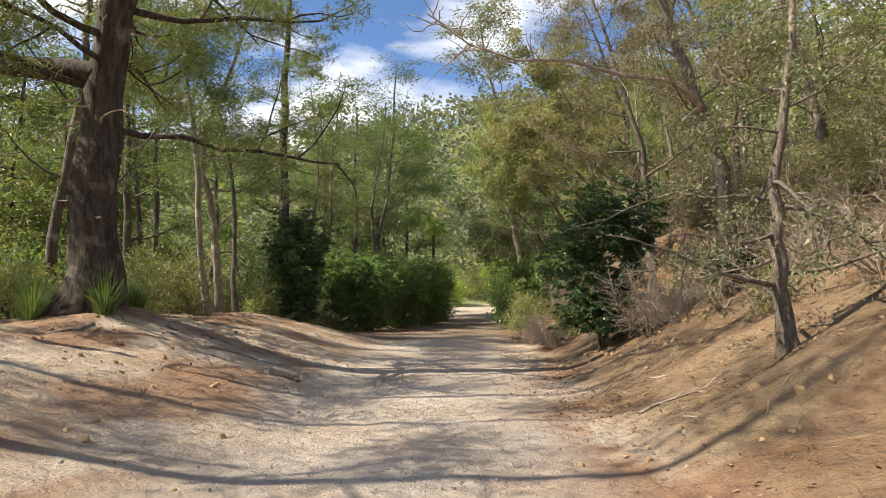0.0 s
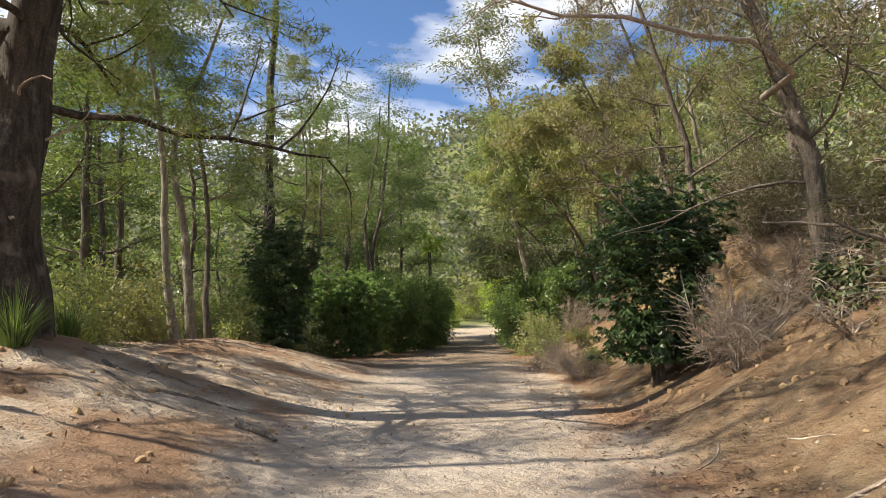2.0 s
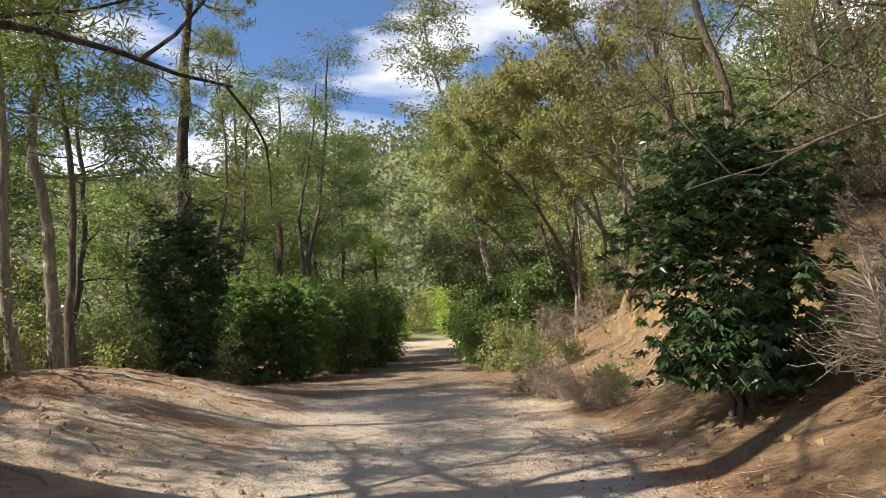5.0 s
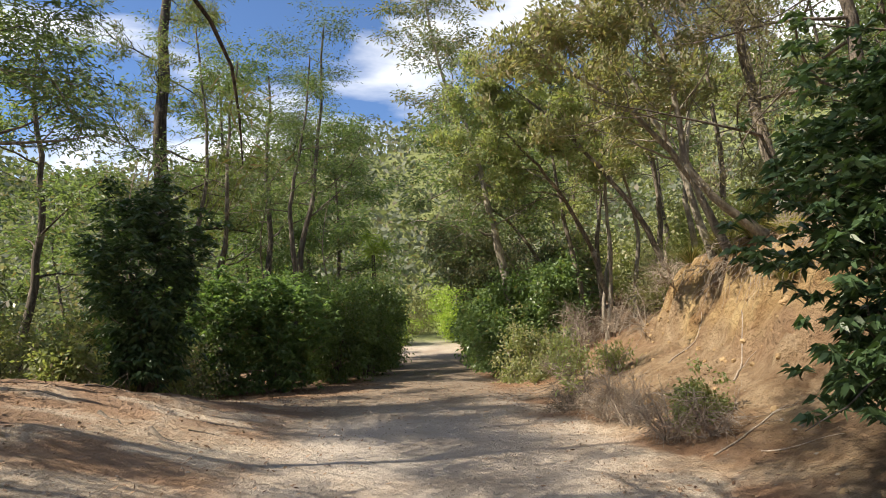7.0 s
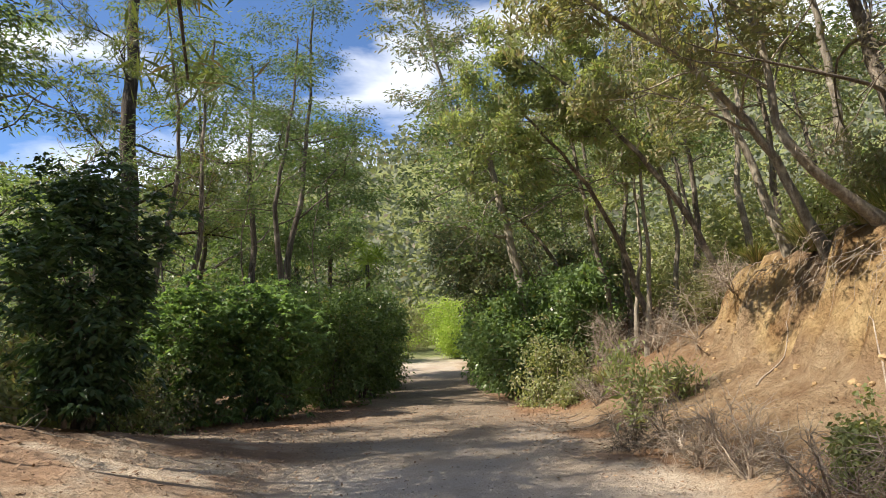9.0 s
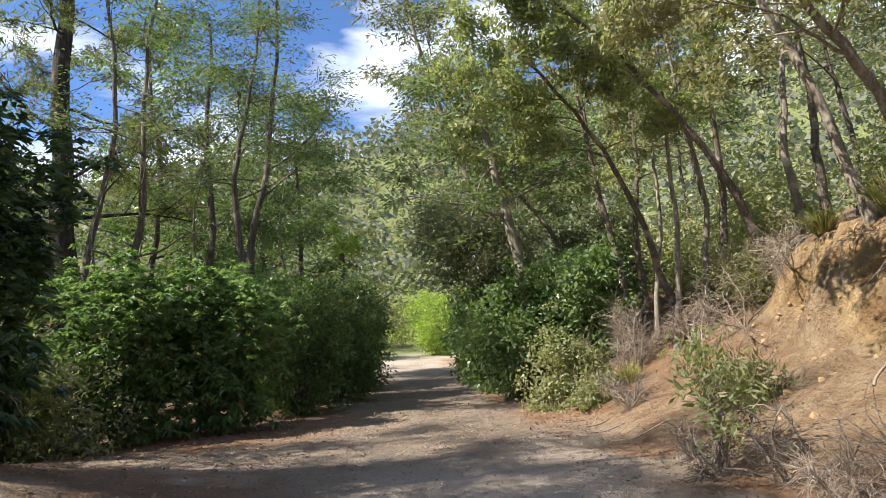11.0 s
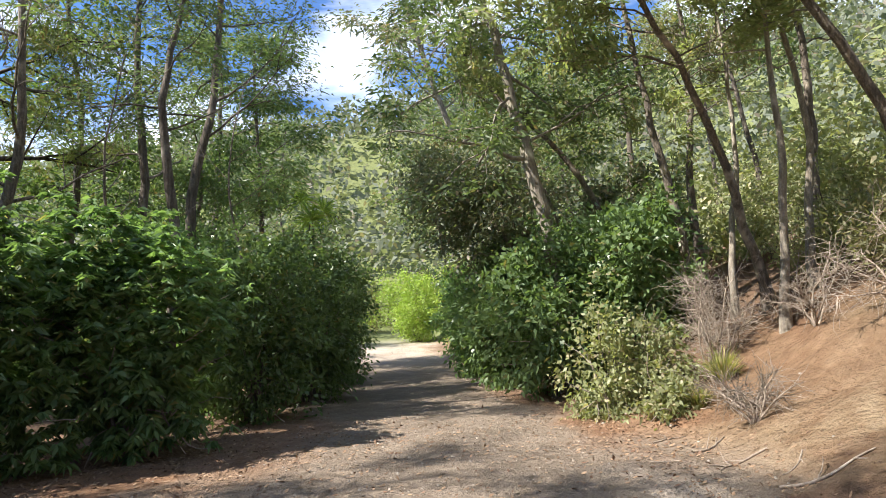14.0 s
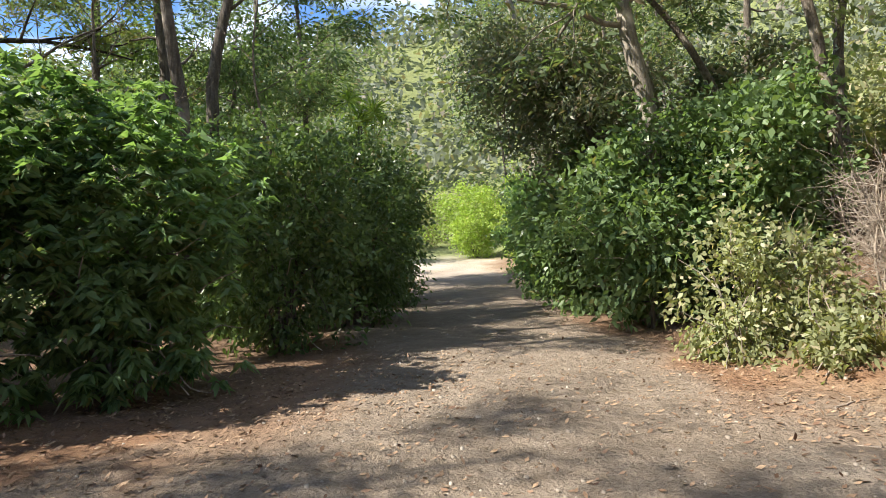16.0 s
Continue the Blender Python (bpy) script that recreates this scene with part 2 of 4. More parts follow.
def fbm(x, y, octaves=4):
    total, amp = 0.0, 1.0
    for k in range(octaves):
        total = total + amp * value_noise(x * 2 ** k + 17.3 * k, y * 2 ** k + 5.1 * k)
        amp *= 0.5
    return total


def smooth(a, b, v):
    s = np.clip((v - a) / (b - a), 0, 1)
    return s * s * (3 - 2 * s)


def quad_mesh(name, verts, quads, mat, shade_smooth=False):
    me = bpy.data.meshes.new(name)
    n = len(quads)
    me.vertices.add(len(verts))
    me.vertices.foreach_set("co", np.ascontiguousarray(verts, dtype=np.float32).ravel())
    me.loops.add(4 * n)
    me.loops.foreach_set("vertex_index", np.ascontiguousarray(quads, dtype=np.int32).ravel())
    me.polygons.add(n)
    me.polygons.foreach_set("loop_start", np.arange(0, 4 * n, 4, dtype=np.int32))
    if shade_smooth:
        me.polygons.foreach_set("use_smooth", np.ones(n, dtype=bool))
    me.update(calc_edges=True)
    me.materials.append(mat)
    return me


class Shape:
    """Quads gathered from tubes, leaves and blades, to become one mesh."""

    def __init__(self):
        self.v, self.q, self.n = [], [], 0

    def add(self, verts, quads):
        self.v.append(np.asarray(verts, dtype=float))
        self.q.append(np.asarray(quads, dtype=int) + self.n)
        self.n += len(verts)

    def mesh(self, name, mat, shade_smooth=False):
        return quad_mesh(name, np.concatenate(self.v), np.concatenate(self.q), mat, shade_smooth)


def unit(v):
    return v / np.maximum(np.linalg.norm(v, axis=-1, keepdims=True), 1e-9)


def tube(shape, points, radii, sides=7, bumpy=0.0, rng=None):
    p, r = np.asarray(points, float), np.asarray(radii, float)
    way = unit(np.gradient(p, axis=0))
    ref = np.where(np.abs(way[:, 2:3]) > 0.9, np.array([[1.0, 0, 0]]), np.array([[0, 0, 1.0]]))
    side = unit(np.cross(way, ref))
    for k in range(1, len(side)):
        if np.dot(side[k], side[k - 1]) < 0:
            side[k] = -side[k]
        side[k] = unit((side[k] - way[k] * np.dot(side[k], way[k]) + 0.6 * (side[k - 1] - way[k] * np.dot(side[k - 1], way[k])))[None])[0]
    up = np.cross(way, side)
    a = np.arange(sides) * 2 * math.pi / sides
    ring = np.cos(a)[None, :, None] * side[:, None] + np.sin(a)[None, :, None] * up[:, None]
    rr = np.repeat(r[:, None], sides, 1)
    if bumpy and rng is not None:
        rr = rr * (1 + bumpy * (rng.random(rr.shape) - 0.5) + bumpy * 0.7 * (rng.random((1, sides)) - 0.5))
    verts = (p[:, None] + ring * rr[:, :, None]).reshape(-1, 3)
    i, j = np.meshgrid(np.arange(len(p) - 1), np.arange(sides), indexing="ij")
    k = (j + 1) % sides
    quads = np.stack([i * sides + j, i * sides + k, (i + 1) * sides + k, (i + 1) * sides + j], -1).reshape(-1, 4)
    shape.add(verts, quads)


def leaves(shape, at, way, length, width, rng, droop=0.15, cup=0.12):
    """Pointed leaves of four corners each, from their stalks at `at` along `way`."""
    n = len(at)
    way = unit(way)
    side = unit(np.cross(way, unit(rng.normal(size=(n, 3)))))
    up = np.cross(side, way)
    ln = (length * rng.uniform(0.65, 1.25, n))[:, None]
    wd = (width * rng.uniform(0.7, 1.25, n))[:, None]
    mid = at + way * ln * 0.42
    tip = at + way * ln - np.array([0, 0, 1.0]) * ln * droop
    verts = np.stack([at, mid + side * wd * 0.5 + up * wd * cup, tip, mid - side * wd * 0.5 + up * wd * cup], 1).reshape(-1, 3)
    shape.add(verts, np.arange(4 * n).reshape(n, 4))


def grow(rng, start, way, length, steps, wiggle=0.12, lift=0.0):
    pts, d = [np.asarray(start, float)], unit(np.asarray(way, float)[None])[0]
    for k in range(steps):
        d = unit((d + rng.normal(size=3) * wiggle + np.array([0, 0, lift]))[None])[0]
        pts.append(pts[-1] + d * length / steps)
    return np.array(pts)


def along(points, f):
    p = np.asarray(points)
    s = f * (len(p) - 1)
    k = min(int(s), len(p) - 2)
    return p[k] + (p[k + 1] - p[k]) * (s - k)


def part(name, me, parent, label=""):
    ob = new(name, me)
    ob.parent = parent
    if label:
        tagged(ob, label)
    return ob


def thing(name, x, y, z, label, category, group="", kind=""):
    ob = new(name)
    ob.empty_display_size = 0.2
    ob.matrix_world = pose(x, y, z)
    return tagged(ob, label, category, group, kind)


# ---- the lie of the land ----
def road_level(y):
    return np.where(y < 33, -0.018 * y, np.where(y < 45, -0.594, -0.594 + 0.04 * np.minimum(y - 45, 30))) * smooth(-8, 0, y)


def road_middle(y):
    return np.interp(y, [-10, 0, 15, 25, 35, 46, 70, 110], [-0.5, -0.4, -0.3, 0.3, 1.1, 2.1, 5.2, 12.0])


def bank_foot(y):
    return np.interp(y, [-6, 6, 8, 11, 14, 18, 21, 24, 28, 32, 36, 47, 74, 110], [1.6, 1.5, 1.7, 1.9, 2.5, 2.8, 2.7, 3.0, 3.3, 3.7, 3.7, 4.9, 8.0, 15.0])


def scarp_line(y):
    return np.interp(y, [10, 15, 20.5, 25.7, 28], [6.8, 5.7, 5.5, 6.6, 7.0])


def land(x, y):
    """Height of the ground."""
    x, y = np.asarray(x, float), np.asarray(y, float)
    z = road_level(y)
    d = np.maximum(x - bank_foot(y) - 0.35 * fbm(x * 0.3 + 3, y * 0.5, 3), 0)
    soft = d * d / (d + 0.7)
    slope_a = 0.62 * np.minimum(soft, 9) + 0.42 * np.maximum(soft - 9, 0)
    talus = 0.56 * np.minimum(soft, 3.2)
    edge = x - scarp_line(y) - 0.7 * fbm(x * 0.6, y * 0.9 + 9, 3)
    slope_b = talus + 1.55 * (0.5 * smooth(-0.45, 0.2, edge) + 0.5 * smooth(0.1, 0.8, edge + 0.5 * fbm(y * 1.8, x * 1.4 + 4, 2))) + 0.38 * np.maximum(edge - 0.4, 0)
    slope_c = 0.62 * np.minimum(soft, 4) + 0.42 * np.maximum(soft - 4, 0)
    in_b = smooth(14.0, 17.0, y) * (1 - smooth(25.8, 27.6, y + 0.5 * fbm(x * 0.8, y * 0.2, 2)))
    bank = slope_a * (1 - smooth(14.0, 17.0, y)) + slope_b * in_b + slope_c * smooth(25.8, 27.6, y + 0.5 * fbm(x * 0.8, y * 0.2, 2))
    bank = bank * (1 - 0.55 * smooth(38, 60, y))
    bank = 24 * (1 - np.exp(-bank / 24))
    z = z + bank
    u = -1.2 - x
    rise = 1.0 * smooth(0.0, 5.5, u) * (1 - smooth(20.5, 28.5, y)) - 0.17 * np.clip(-8.8 - x, 0, 22)
    rise = rise + 0.3 * np.exp(-((x + 6.3) ** 2 + (y - 12.3) ** 2) / 1.6)
    z = z + rise
    far = np.hypot(x - 2, y - 25)
    z = z + 44 * smooth(42, 170, far) * (1 + 0.5 * fbm(x * 0.012, y * 0.012, 3)) * smooth(20, 60, np.abs(x) + np.maximum(y - 25, 0) * 0.8)
    rough = 0.035 + 0.10 * smooth(0.2, 2.0, d) + 0.06 * smooth(1.5, 4, u) * (1 - smooth(20, 26, y))
    z = z + 0.7 * np.exp(-((edge - 0.25) / 0.45) ** 2) * in_b * fbm(x * 1.9, y * 1.9 + 40, 2)
    z = z + rough * fbm(x * 1.3, y * 1.3, 3) + 0.02 * fbm(x * 3.1, y * 3.1, 1)
    worn = smooth(1.2, 3.2, u) * (1 - smooth(24, 28, y))
    z = z - worn * (0.16 * np.abs(fbm(x * 0.8 + 11, y * 1.7, 3)) + 0.05 * np.abs(fbm(x * 2.7, y * 4.2 + 3, 2))) + 0.05 * worn
    z = z + 0.34 * smooth(0.8, 2.2, d) * (1 - smooth(28, 31, y)) * np.abs(fbm(y * 1.3 + 0.4 * x, x * 0.35, 2)) * -1
    return z


def grid_lines(low, high, step, reach):
    lines, s = list(np.arange(low, high + step / 2, step)), step
    a, b = low, high
    while b < reach:
        s *= 1.17
        a, b = a - s, b + s
        lines = [a] + lines + [b]
    return np.array(lines)


def build_ground():
    gx, gy = grid_lines(-9.0, 9.0, 0.13, 900), grid_lines(-1.0, 39.0, 0.13, 900)
    X, Y = np.meshgrid(gx, gy, indexing="ij")
    Z = land(X, Y)
    verts = np.stack([X, Y, Z], -1).reshape(-1, 3)
    i, j = np.meshgrid(np.arange(len(gx) - 1), np.arange(len(gy) - 1), indexing="ij")
    n = len(gy)
    quads = np.stack([i * n + j, (i + 1) * n + j, (i + 1) * n + j + 1, i * n + j + 1], -1).reshape(-1, 4)
    me = quad_mesh("ground", verts, quads, EARTH, True)
    wob = fbm(X * 0.6, Y * 0.6, 4)
    width = np.interp(Y, [0, 20, 30, 36, 80], [2.1, 2.2, 2.3, 2.0, 1.9])
    off = np.abs(X - road_middle(Y)) + 0.9 * wob
    foot = X - bank_foot(Y) + 0.5 * wob
    masks = {
        "road": 1 - smooth(width - 0.5, width + 0.5, off),
        "clay": smooth(-0.5, 0.9, foot) * (1 - smooth(34, 38, Y)),
        # far stretch: damp brown tone with the trees' shade painted in
        "damp_shade": 0.92 * smooth(21, 27, Y + 3 * wob) * (1 - smooth(44, 52, Y)),
        "red": np.clip(smooth(0.42, 0.62, 0.5 + 1.1 * fbm(X * 0.9 + 31, Y * 0.7, 5)) * (0.9 * np.exp(-((foot - 0.1) / 0.7) ** 2) * (Y < 34) + 0.75 * smooth(-1.8, -3.0, X - 0.4 * wob)
                       + 0.35 * smooth(0.5, 1.5, foot) * (Y < 30)) + 0.8 * smooth(26.5, 29.5, Y + wob) * (1 - smooth(34, 37, Y)) * smooth(1.7, 2.4, off), 0, 0.95),
        "cliff": smooth(-0.25, 0.0, X - scarp_line(Y) + 0.3 * wob) * (1 - smooth(0.5, 0.9, X - scarp_line(Y) + 0.3 * wob)) * smooth(13, 16, Y) * (1 - smooth(26, 28, Y)),
        "litter": np.clip(smooth(0.45, 0.7, 0.5 + 0.9 * wob + 0.8 * smooth(28, 31.5, Y) - 0.25) * smooth(2.2, 3.2, off) * (1 - 0.6 * smooth(0, 1, foot) * (Y < 27))
                          + smooth(-7.5, -9, X + wob) + smooth(5.2, 6.8, X - bank_foot(Y) * 0.5 + wob - 0.12 * np.abs(Y - 14) * (Y < 14)) * smooth(12, 15, Y), 0, 0.92),
        "grass": np.clip(smooth(54, 62, Y + 4 * wob) + smooth(26, 40, np.abs(X - 2)), 0, 1),
    }
    for key, value in masks.items():
        a = me.attributes.new(key, "FLOAT", "POINT")
        a.data.foreach_set("value", np.ascontiguousarray(value.reshape(-1), dtype=np.float32))
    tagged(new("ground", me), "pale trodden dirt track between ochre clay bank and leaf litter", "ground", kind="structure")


build_ground()


# ---- plants ----
def clump_leaves(shape, rng, centres, style, count, out=None):
    """Leaves of one style round the clump centres. out: each clump's way outwards."""
    kind, length, width, spread, flat = style
    n = len(centres) * count
    at = np.repeat(centres, count, 0)
    off = rng.normal(size=(n, 3)) * spread * np.array([1, 1, flat]) * 0.6
    if kind == "needles":
        way = unit(rng.normal(size=(n, 3)) + np.array([0, 0, 0.35]))
        at = at + off * 0.8
        leaves(shape, at, way, length, width, rng, 0.05)
    elif kind == "feather":
        way = unit(off + rng.normal(size=(n, 3)) * np.array([0.5, 0.5, 0.22]) * spread)
        leaves(shape, at + off, way, length, width, rng, 0.25)
    elif kind == "wisp":
        base = np.repeat(unit(rng.normal(size=(len(centres), 3)) + np.array([0, 0, 0.7])), count, 0)
        way = base + rng.normal(size=(n, 3)) * 0.55
        leaves(shape, at + off, way, length, width, rng, 0.0)
    elif kind == "hang":
        a = rng.random(n) * 2 * math.pi
        ring = np.stack([np.cos(a), np.sin(a), rng.uniform(-0.4, 0.45, n)], 1)
        lead = np.repeat(out, count, 0) if out is not None else 0
        leaves(shape, at + off, ring + 0.25 * lead, length, width, rng, 0.4)
    else:
        lead = np.repeat(out, count, 0) if out is not None else 0
        way = unit(rng.normal(size=(n, 3))) + 0.6 * lead
        leaves(shape, at + off, way, length, width, rng, 0.2)


# kind of spray, leaf length, leaf width, clump radius, flatness
WATTLE = ("feather", 0.19, 0.062, 0.42, 0.28)
PINE = ("needles", 0.26, 0.034, 0.36, 0.6)
WATTLE_LACY = ("feather", 0.135, 0.038, 0.40, 0.28)
TEA_NEAR = ("wisp", 0.105, 0.022, 0.24, 0.7)
WATTLE_NEAR = ("feather", 0.12, 0.034, 0.36, 0.3)
TEA = ("wisp", 0.16, 0.05, 0.22, 0.7)
BROAD = ("open", 0.16, 0.082, 0.30, 0.8)
WILLOWY = ("hang", 0.155, 0.062, 0.035, 0.7)
GLOSSY = ("hang", 0.125, 0.056, 0.04, 0.6)
SMALL = ("open", 0.10, 0.052, 0.22, 0.8)
FINE = ("wisp", 0.13, 0.034, 0.24, 0.8)


def tree(name, x, y, path, radius, style, leaf, bark, label, group="", first=0.35, limbs=9, reach=2.2, clumps=5, count=70, lift=0.05,
         sides=9, seed=1, sway=1.0, dead=0, rise=(0.0, 0.6), bumpy=0.12, top=True, taper=0.25, thick=0.42, aim=None):
    """A tree: trunk along path (offsets from its foot), limbs with twigs, and a crown of many leaves. aim: a way that limbs lean to."""
    rng = rng_for(seed)
    z0 = float(land(x, y)) - 0.12
    root = thing(name, x, y, z0, label, "tree", group)
    way = np.vstack([[0, 0, 0], np.asarray(path, float)])
    s = np.linspace(0, 1, 16)
    knots = np.linspace(0, 1, len(way))
    p = np.stack([np.interp(s, knots, way[:, k]) for k in range(3)], 1)
    for _ in range(2):
        p[1:-1] = (p[:-2] + 2 * p[1:-1] + p[2:]) / 4
    bend, turn = 0.012 * sway * p[-1][2] * rng.uniform(0.5, 1.3), rng.random() * 6.28
    p[:, 0] += bend * np.sin(s * 7 + turn) * np.minimum(s * 4, 1)
    p[:, 1] += bend * np.cos(s * 6 + turn) * np.minimum(s * 4, 1)
    p[1:] += rng.normal(size=(15, 3)) * np.array([1, 1, 0]) * radius * 0.22
    rr = radius * (1 - (1 - taper) * s) * (1 + 0.55 * np.exp(-s * 22))
    trunk = Shape()
    tube(trunk, p, rr, sides, bumpy, rng)
    part("trunk", trunk.mesh("trunk", bark, True), root)
    height = p[-1][2]
    centres, outs = [], []
    for k in range(limbs):
        f = first + (1 - first) * (k + rng.random()) / limbs
        start = along(p, min(f, 0.985))
        a = k * 2.399 + rng.random() * 1.2
        d = np.array([math.cos(a), math.sin(a), rng.uniform(*rise)])
        if aim is not None:
            d = d * 0.7 + np.asarray(aim) * 0.8
        ln = reach * (1.15 - 0.55 * f) * rng.uniform(0.7, 1.25)
        q = grow(rng, start, d, ln, 7, 0.17, lift)
        r0 = max(0.012, thick * radius * (1 - (1 - taper) * f) * rng.uniform(0.7, 1.1))
        limb = Shape()
        tube(limb, q, np.linspace(r0, r0 * 0.25, 8), 5)
        for j in range(4):
            g = 0.3 + 0.7 * (j + rng.random()) / 4
            b = grow(rng, along(q, min(g, 0.98)), (q[-1] - q[0]) / ln + rng.normal(size=3) * 0.75, ln * rng.uniform(0.25, 0.5), 4, 0.2, lift)
            tube(limb, b, np.linspace(r0 * 0.38, r0 * 0.1 + 0.002, 5), 4)
            if k >= dead:
                centres.append(b[-1])
                outs.append(b[-1] - start)
                centres.append((b[2] + b[-1]) / 2 + rng.normal(size=3) * 0.1)
                outs.append(b[-1] - start)
        part("branch", limb.mesh("branch", bark, True), root)
        if k >= dead:
            for j in range(clumps):
                c = along(q, 0.35 + 0.65 * rng.random()) + rng.normal(size=3) * style[3] * np.array([1.0, 1.0, 0.5])
                centres.append(c)
                outs.append(c - start)
    if top:
        for j in range(clumps * 2):
            c = p[-1] + rng.normal(size=3) * reach * 0.22
            centres.append(c)
            outs.append(c - p[-3])
    if centres:
        crown = Shape()
        clump_leaves(crown, rng, np.array(centres), style, count, unit(np.array(outs)))
        part("crown", crown.mesh("crown", leaf), root)
    return root


def bush(name, x, y, rx, ry, h, style, leaf, bark, label, category="bush", group="", clumps=160, count=55, seed=1, low=0.05, stems=7, hollow=0.55, twigs=10, ball=False):
    """A bush: stems that fan out of one foot, bare twigs, and leaf clumps heaped over an uneven dome."""
    rng = rng_for(seed)
    z0 = float(land(x, y)) - 0.08
    root = thing(name, x, y, z0, label, category, group)
    u = rng.random((clumps, 3))
    a, t = u[:, 0] * 2 * math.pi, np.arccos(1 - (2 if ball else 1) * u[:, 1])
    shell = hollow + (1 - hollow) * u[:, 2] ** 0.5
    shell = shell * (0.9 + 0.45 * np.sin(3 * a + seed) * np.sin(2 * t + seed * 1.7) * 0.5 + rng.normal(size=clumps) * 0.07)
    lobe = unit(rng.normal(size=(16, 3)) + np.array([0, 0, 0.25]))
    facing = np.stack([np.cos(a) * np.sin(t), np.sin(a) * np.sin(t), np.cos(t)], 1) @ lobe.T
    shell = shell * (0.70 + 0.42 * np.exp(-np.min(np.arccos(np.clip(facing, -1, 1)), 1) ** 2 / 0.12))
    c = np.stack([np.cos(a) * np.sin(t) * rx, np.sin(a) * np.sin(t) * ry, low * h + np.cos(t) * h * (1 - low)], 1) * shell[:, None]
    if ball:
        c = np.stack([np.cos(a) * np.sin(t) * rx, np.sin(a) * np.sin(t) * ry, np.cos(t) * h * (1 - low) / 2], 1) * shell[:, None] + np.array([0, 0, h * (1 + low) / 2])
    squat = rng.random(clumps) < ((0.2 if low < 0.1 else 0.0) if ball else 0.35)
    if ball and low < 0.1:
        c[squat, :2] *= 0.8
    c[squat, 2] = rng.uniform(low * h, (0.3 if ball else max(0.6, low + 0.2)) * h, squat.sum())
    out = unit(c - np.array([0, 0, h * 0.35]))
    stem = Shape()
    for k in range(stems):
        g = c[rng.integers(clumps)] * 0.85
        q = np.array([np.array([0.1 * math.cos(k), 0.1 * math.sin(k), 0]) * rx + (g - 0) * np.array([f ** 1.3, f ** 1.3, f ** 0.8]) + rng.normal(size=3) * 0.03 for f in np.linspace(0, 1, 7)])
        stem = Shape()
        tube(stem, q, np.linspace(0.014 + 0.007 * h, 0.006, 7), 5)
        for j in range(3):
            b = grow(rng, along(q, rng.uniform(0.4, 0.9)), out[rng.integers(clumps)] + rng.normal(size=3) * 0.3, 0.25 * h, 4, 0.2)
            tube(stem, b, np.linspace(0.012, 0.004, 5), 4)
        part("stem", stem.mesh("stem", bark, True), root)
    if twigs:
        tw = Shape()
        for k in range(twigs):
            g = rng.integers(clumps)
            b = grow(rng, c[g] * 0.7, out[g] + rng.normal(size=3) * 0.35, rng.uniform(0.35, 0.8), 5, 0.18)
            tube(tw, b, np.linspace(0.012, 0.004, 6), 4)
        tagged(part("twig_spray", tw.mesh("twig_spray", DEAD, True), root, "bare pale twigs"), kind="stuff")
    fol = Shape()
    clump_leaves(fol, rng, c, style, count, out)
    part("foliage", fol.mesh("foliage", leaf), root)
    return root


def dead_brush(name, x, y, r, h, count, label, seed, mat=None, aim=(0, 0, 0.5), group="", low=0.0):
    """A tangle of bare grey twigs."""
    rng = rng_for(seed)
    root = thing(name, x, y, float(land(x, y)) - 0.05, label, "dead shrub", group)
    for k in range(6):
        main, fine = Shape(), Shape()
        a = k * 1.05 + rng.random()
        d = np.array([math.cos(a), math.sin(a), 0.6 + rng.random()]) + np.asarray(aim)
        q = grow(rng, (0, 0, low), d, h * rng.uniform(0.8, 1.2), 7, 0.2, 0.02)
        q[:, :2] *= r / max(h, 0.1) * 1.3
        tube(main, q, np.linspace(0.019, 0.005, 8), 5)
        stick = part("stem", main.mesh("stem", DEAD, True), root)
        for j in range(count // 6):
            s = along(q, 0.2 + 0.78 * rng.random())
            b = grow(rng, s, rng.normal(size=3) + np.asarray(aim) + np.array([math.cos(a), math.sin(a), 0.1]) * 0.6, r * rng.uniform(0.3, 0.75), 4, 0.28)
            tube(fine, b, np.linspace(0.005, 0.002, 5), 3)
        tagged(part("twig_spray", fine.mesh("twig_spray", mat or DEAD, True), stick), kind="stuff")
    return root


def tuft(name, x, y, r, h, blades, label, seed, mat=BLADE, width=0.016, category="grass", hang=0.8, group=""):
    """Arching grass blades out of one foot."""
    rng = rng_for(seed)
    z0 = float(land(x, y)) - 0.03
    shape = Shape()
    n = blades
    a = rng.random(n) * 2 * math.pi
    out = np.stack([np.cos(a), np.sin(a), np.zeros(n)], 1)
    side = np.stack([-np.sin(a), np.cos(a), np.zeros(n)], 1)
    lean = rng.uniform(0.1, 1.0, n)[:, None]
    hh = h * rng.uniform(0.55, 1.15, n)[:, None]
    foot = out * rng.random(n)[:, None] * r * 0.25
    rows = []
    for f in (0, 0.35, 0.7, 1.0):
        c = foot + out * lean * r * f ** 1.4 + np.array([0, 0, 1.0]) * hh * (f - hang * lean * 0.5 * f ** 3)
        w = width * (1 - f * 0.92)
        rows.append(np.stack([c - side * w, c + side * w], 1))
    v = np.stack(rows, 1).reshape(n, 8, 3)
    base = np.arange(n)[:, None, None] * 8
    q = (base + np.array([[0, 1, 3, 2], [2, 3, 5, 4], [4, 5, 7, 6]])[None]).reshape(-1, 4)
    shape.add(v.reshape(-1, 3), q)
    ob = new(name, shape.mesh(name, mat))
    ob.matrix_world = pose(x, y, z0)
    return tagged(ob, label, category, group)


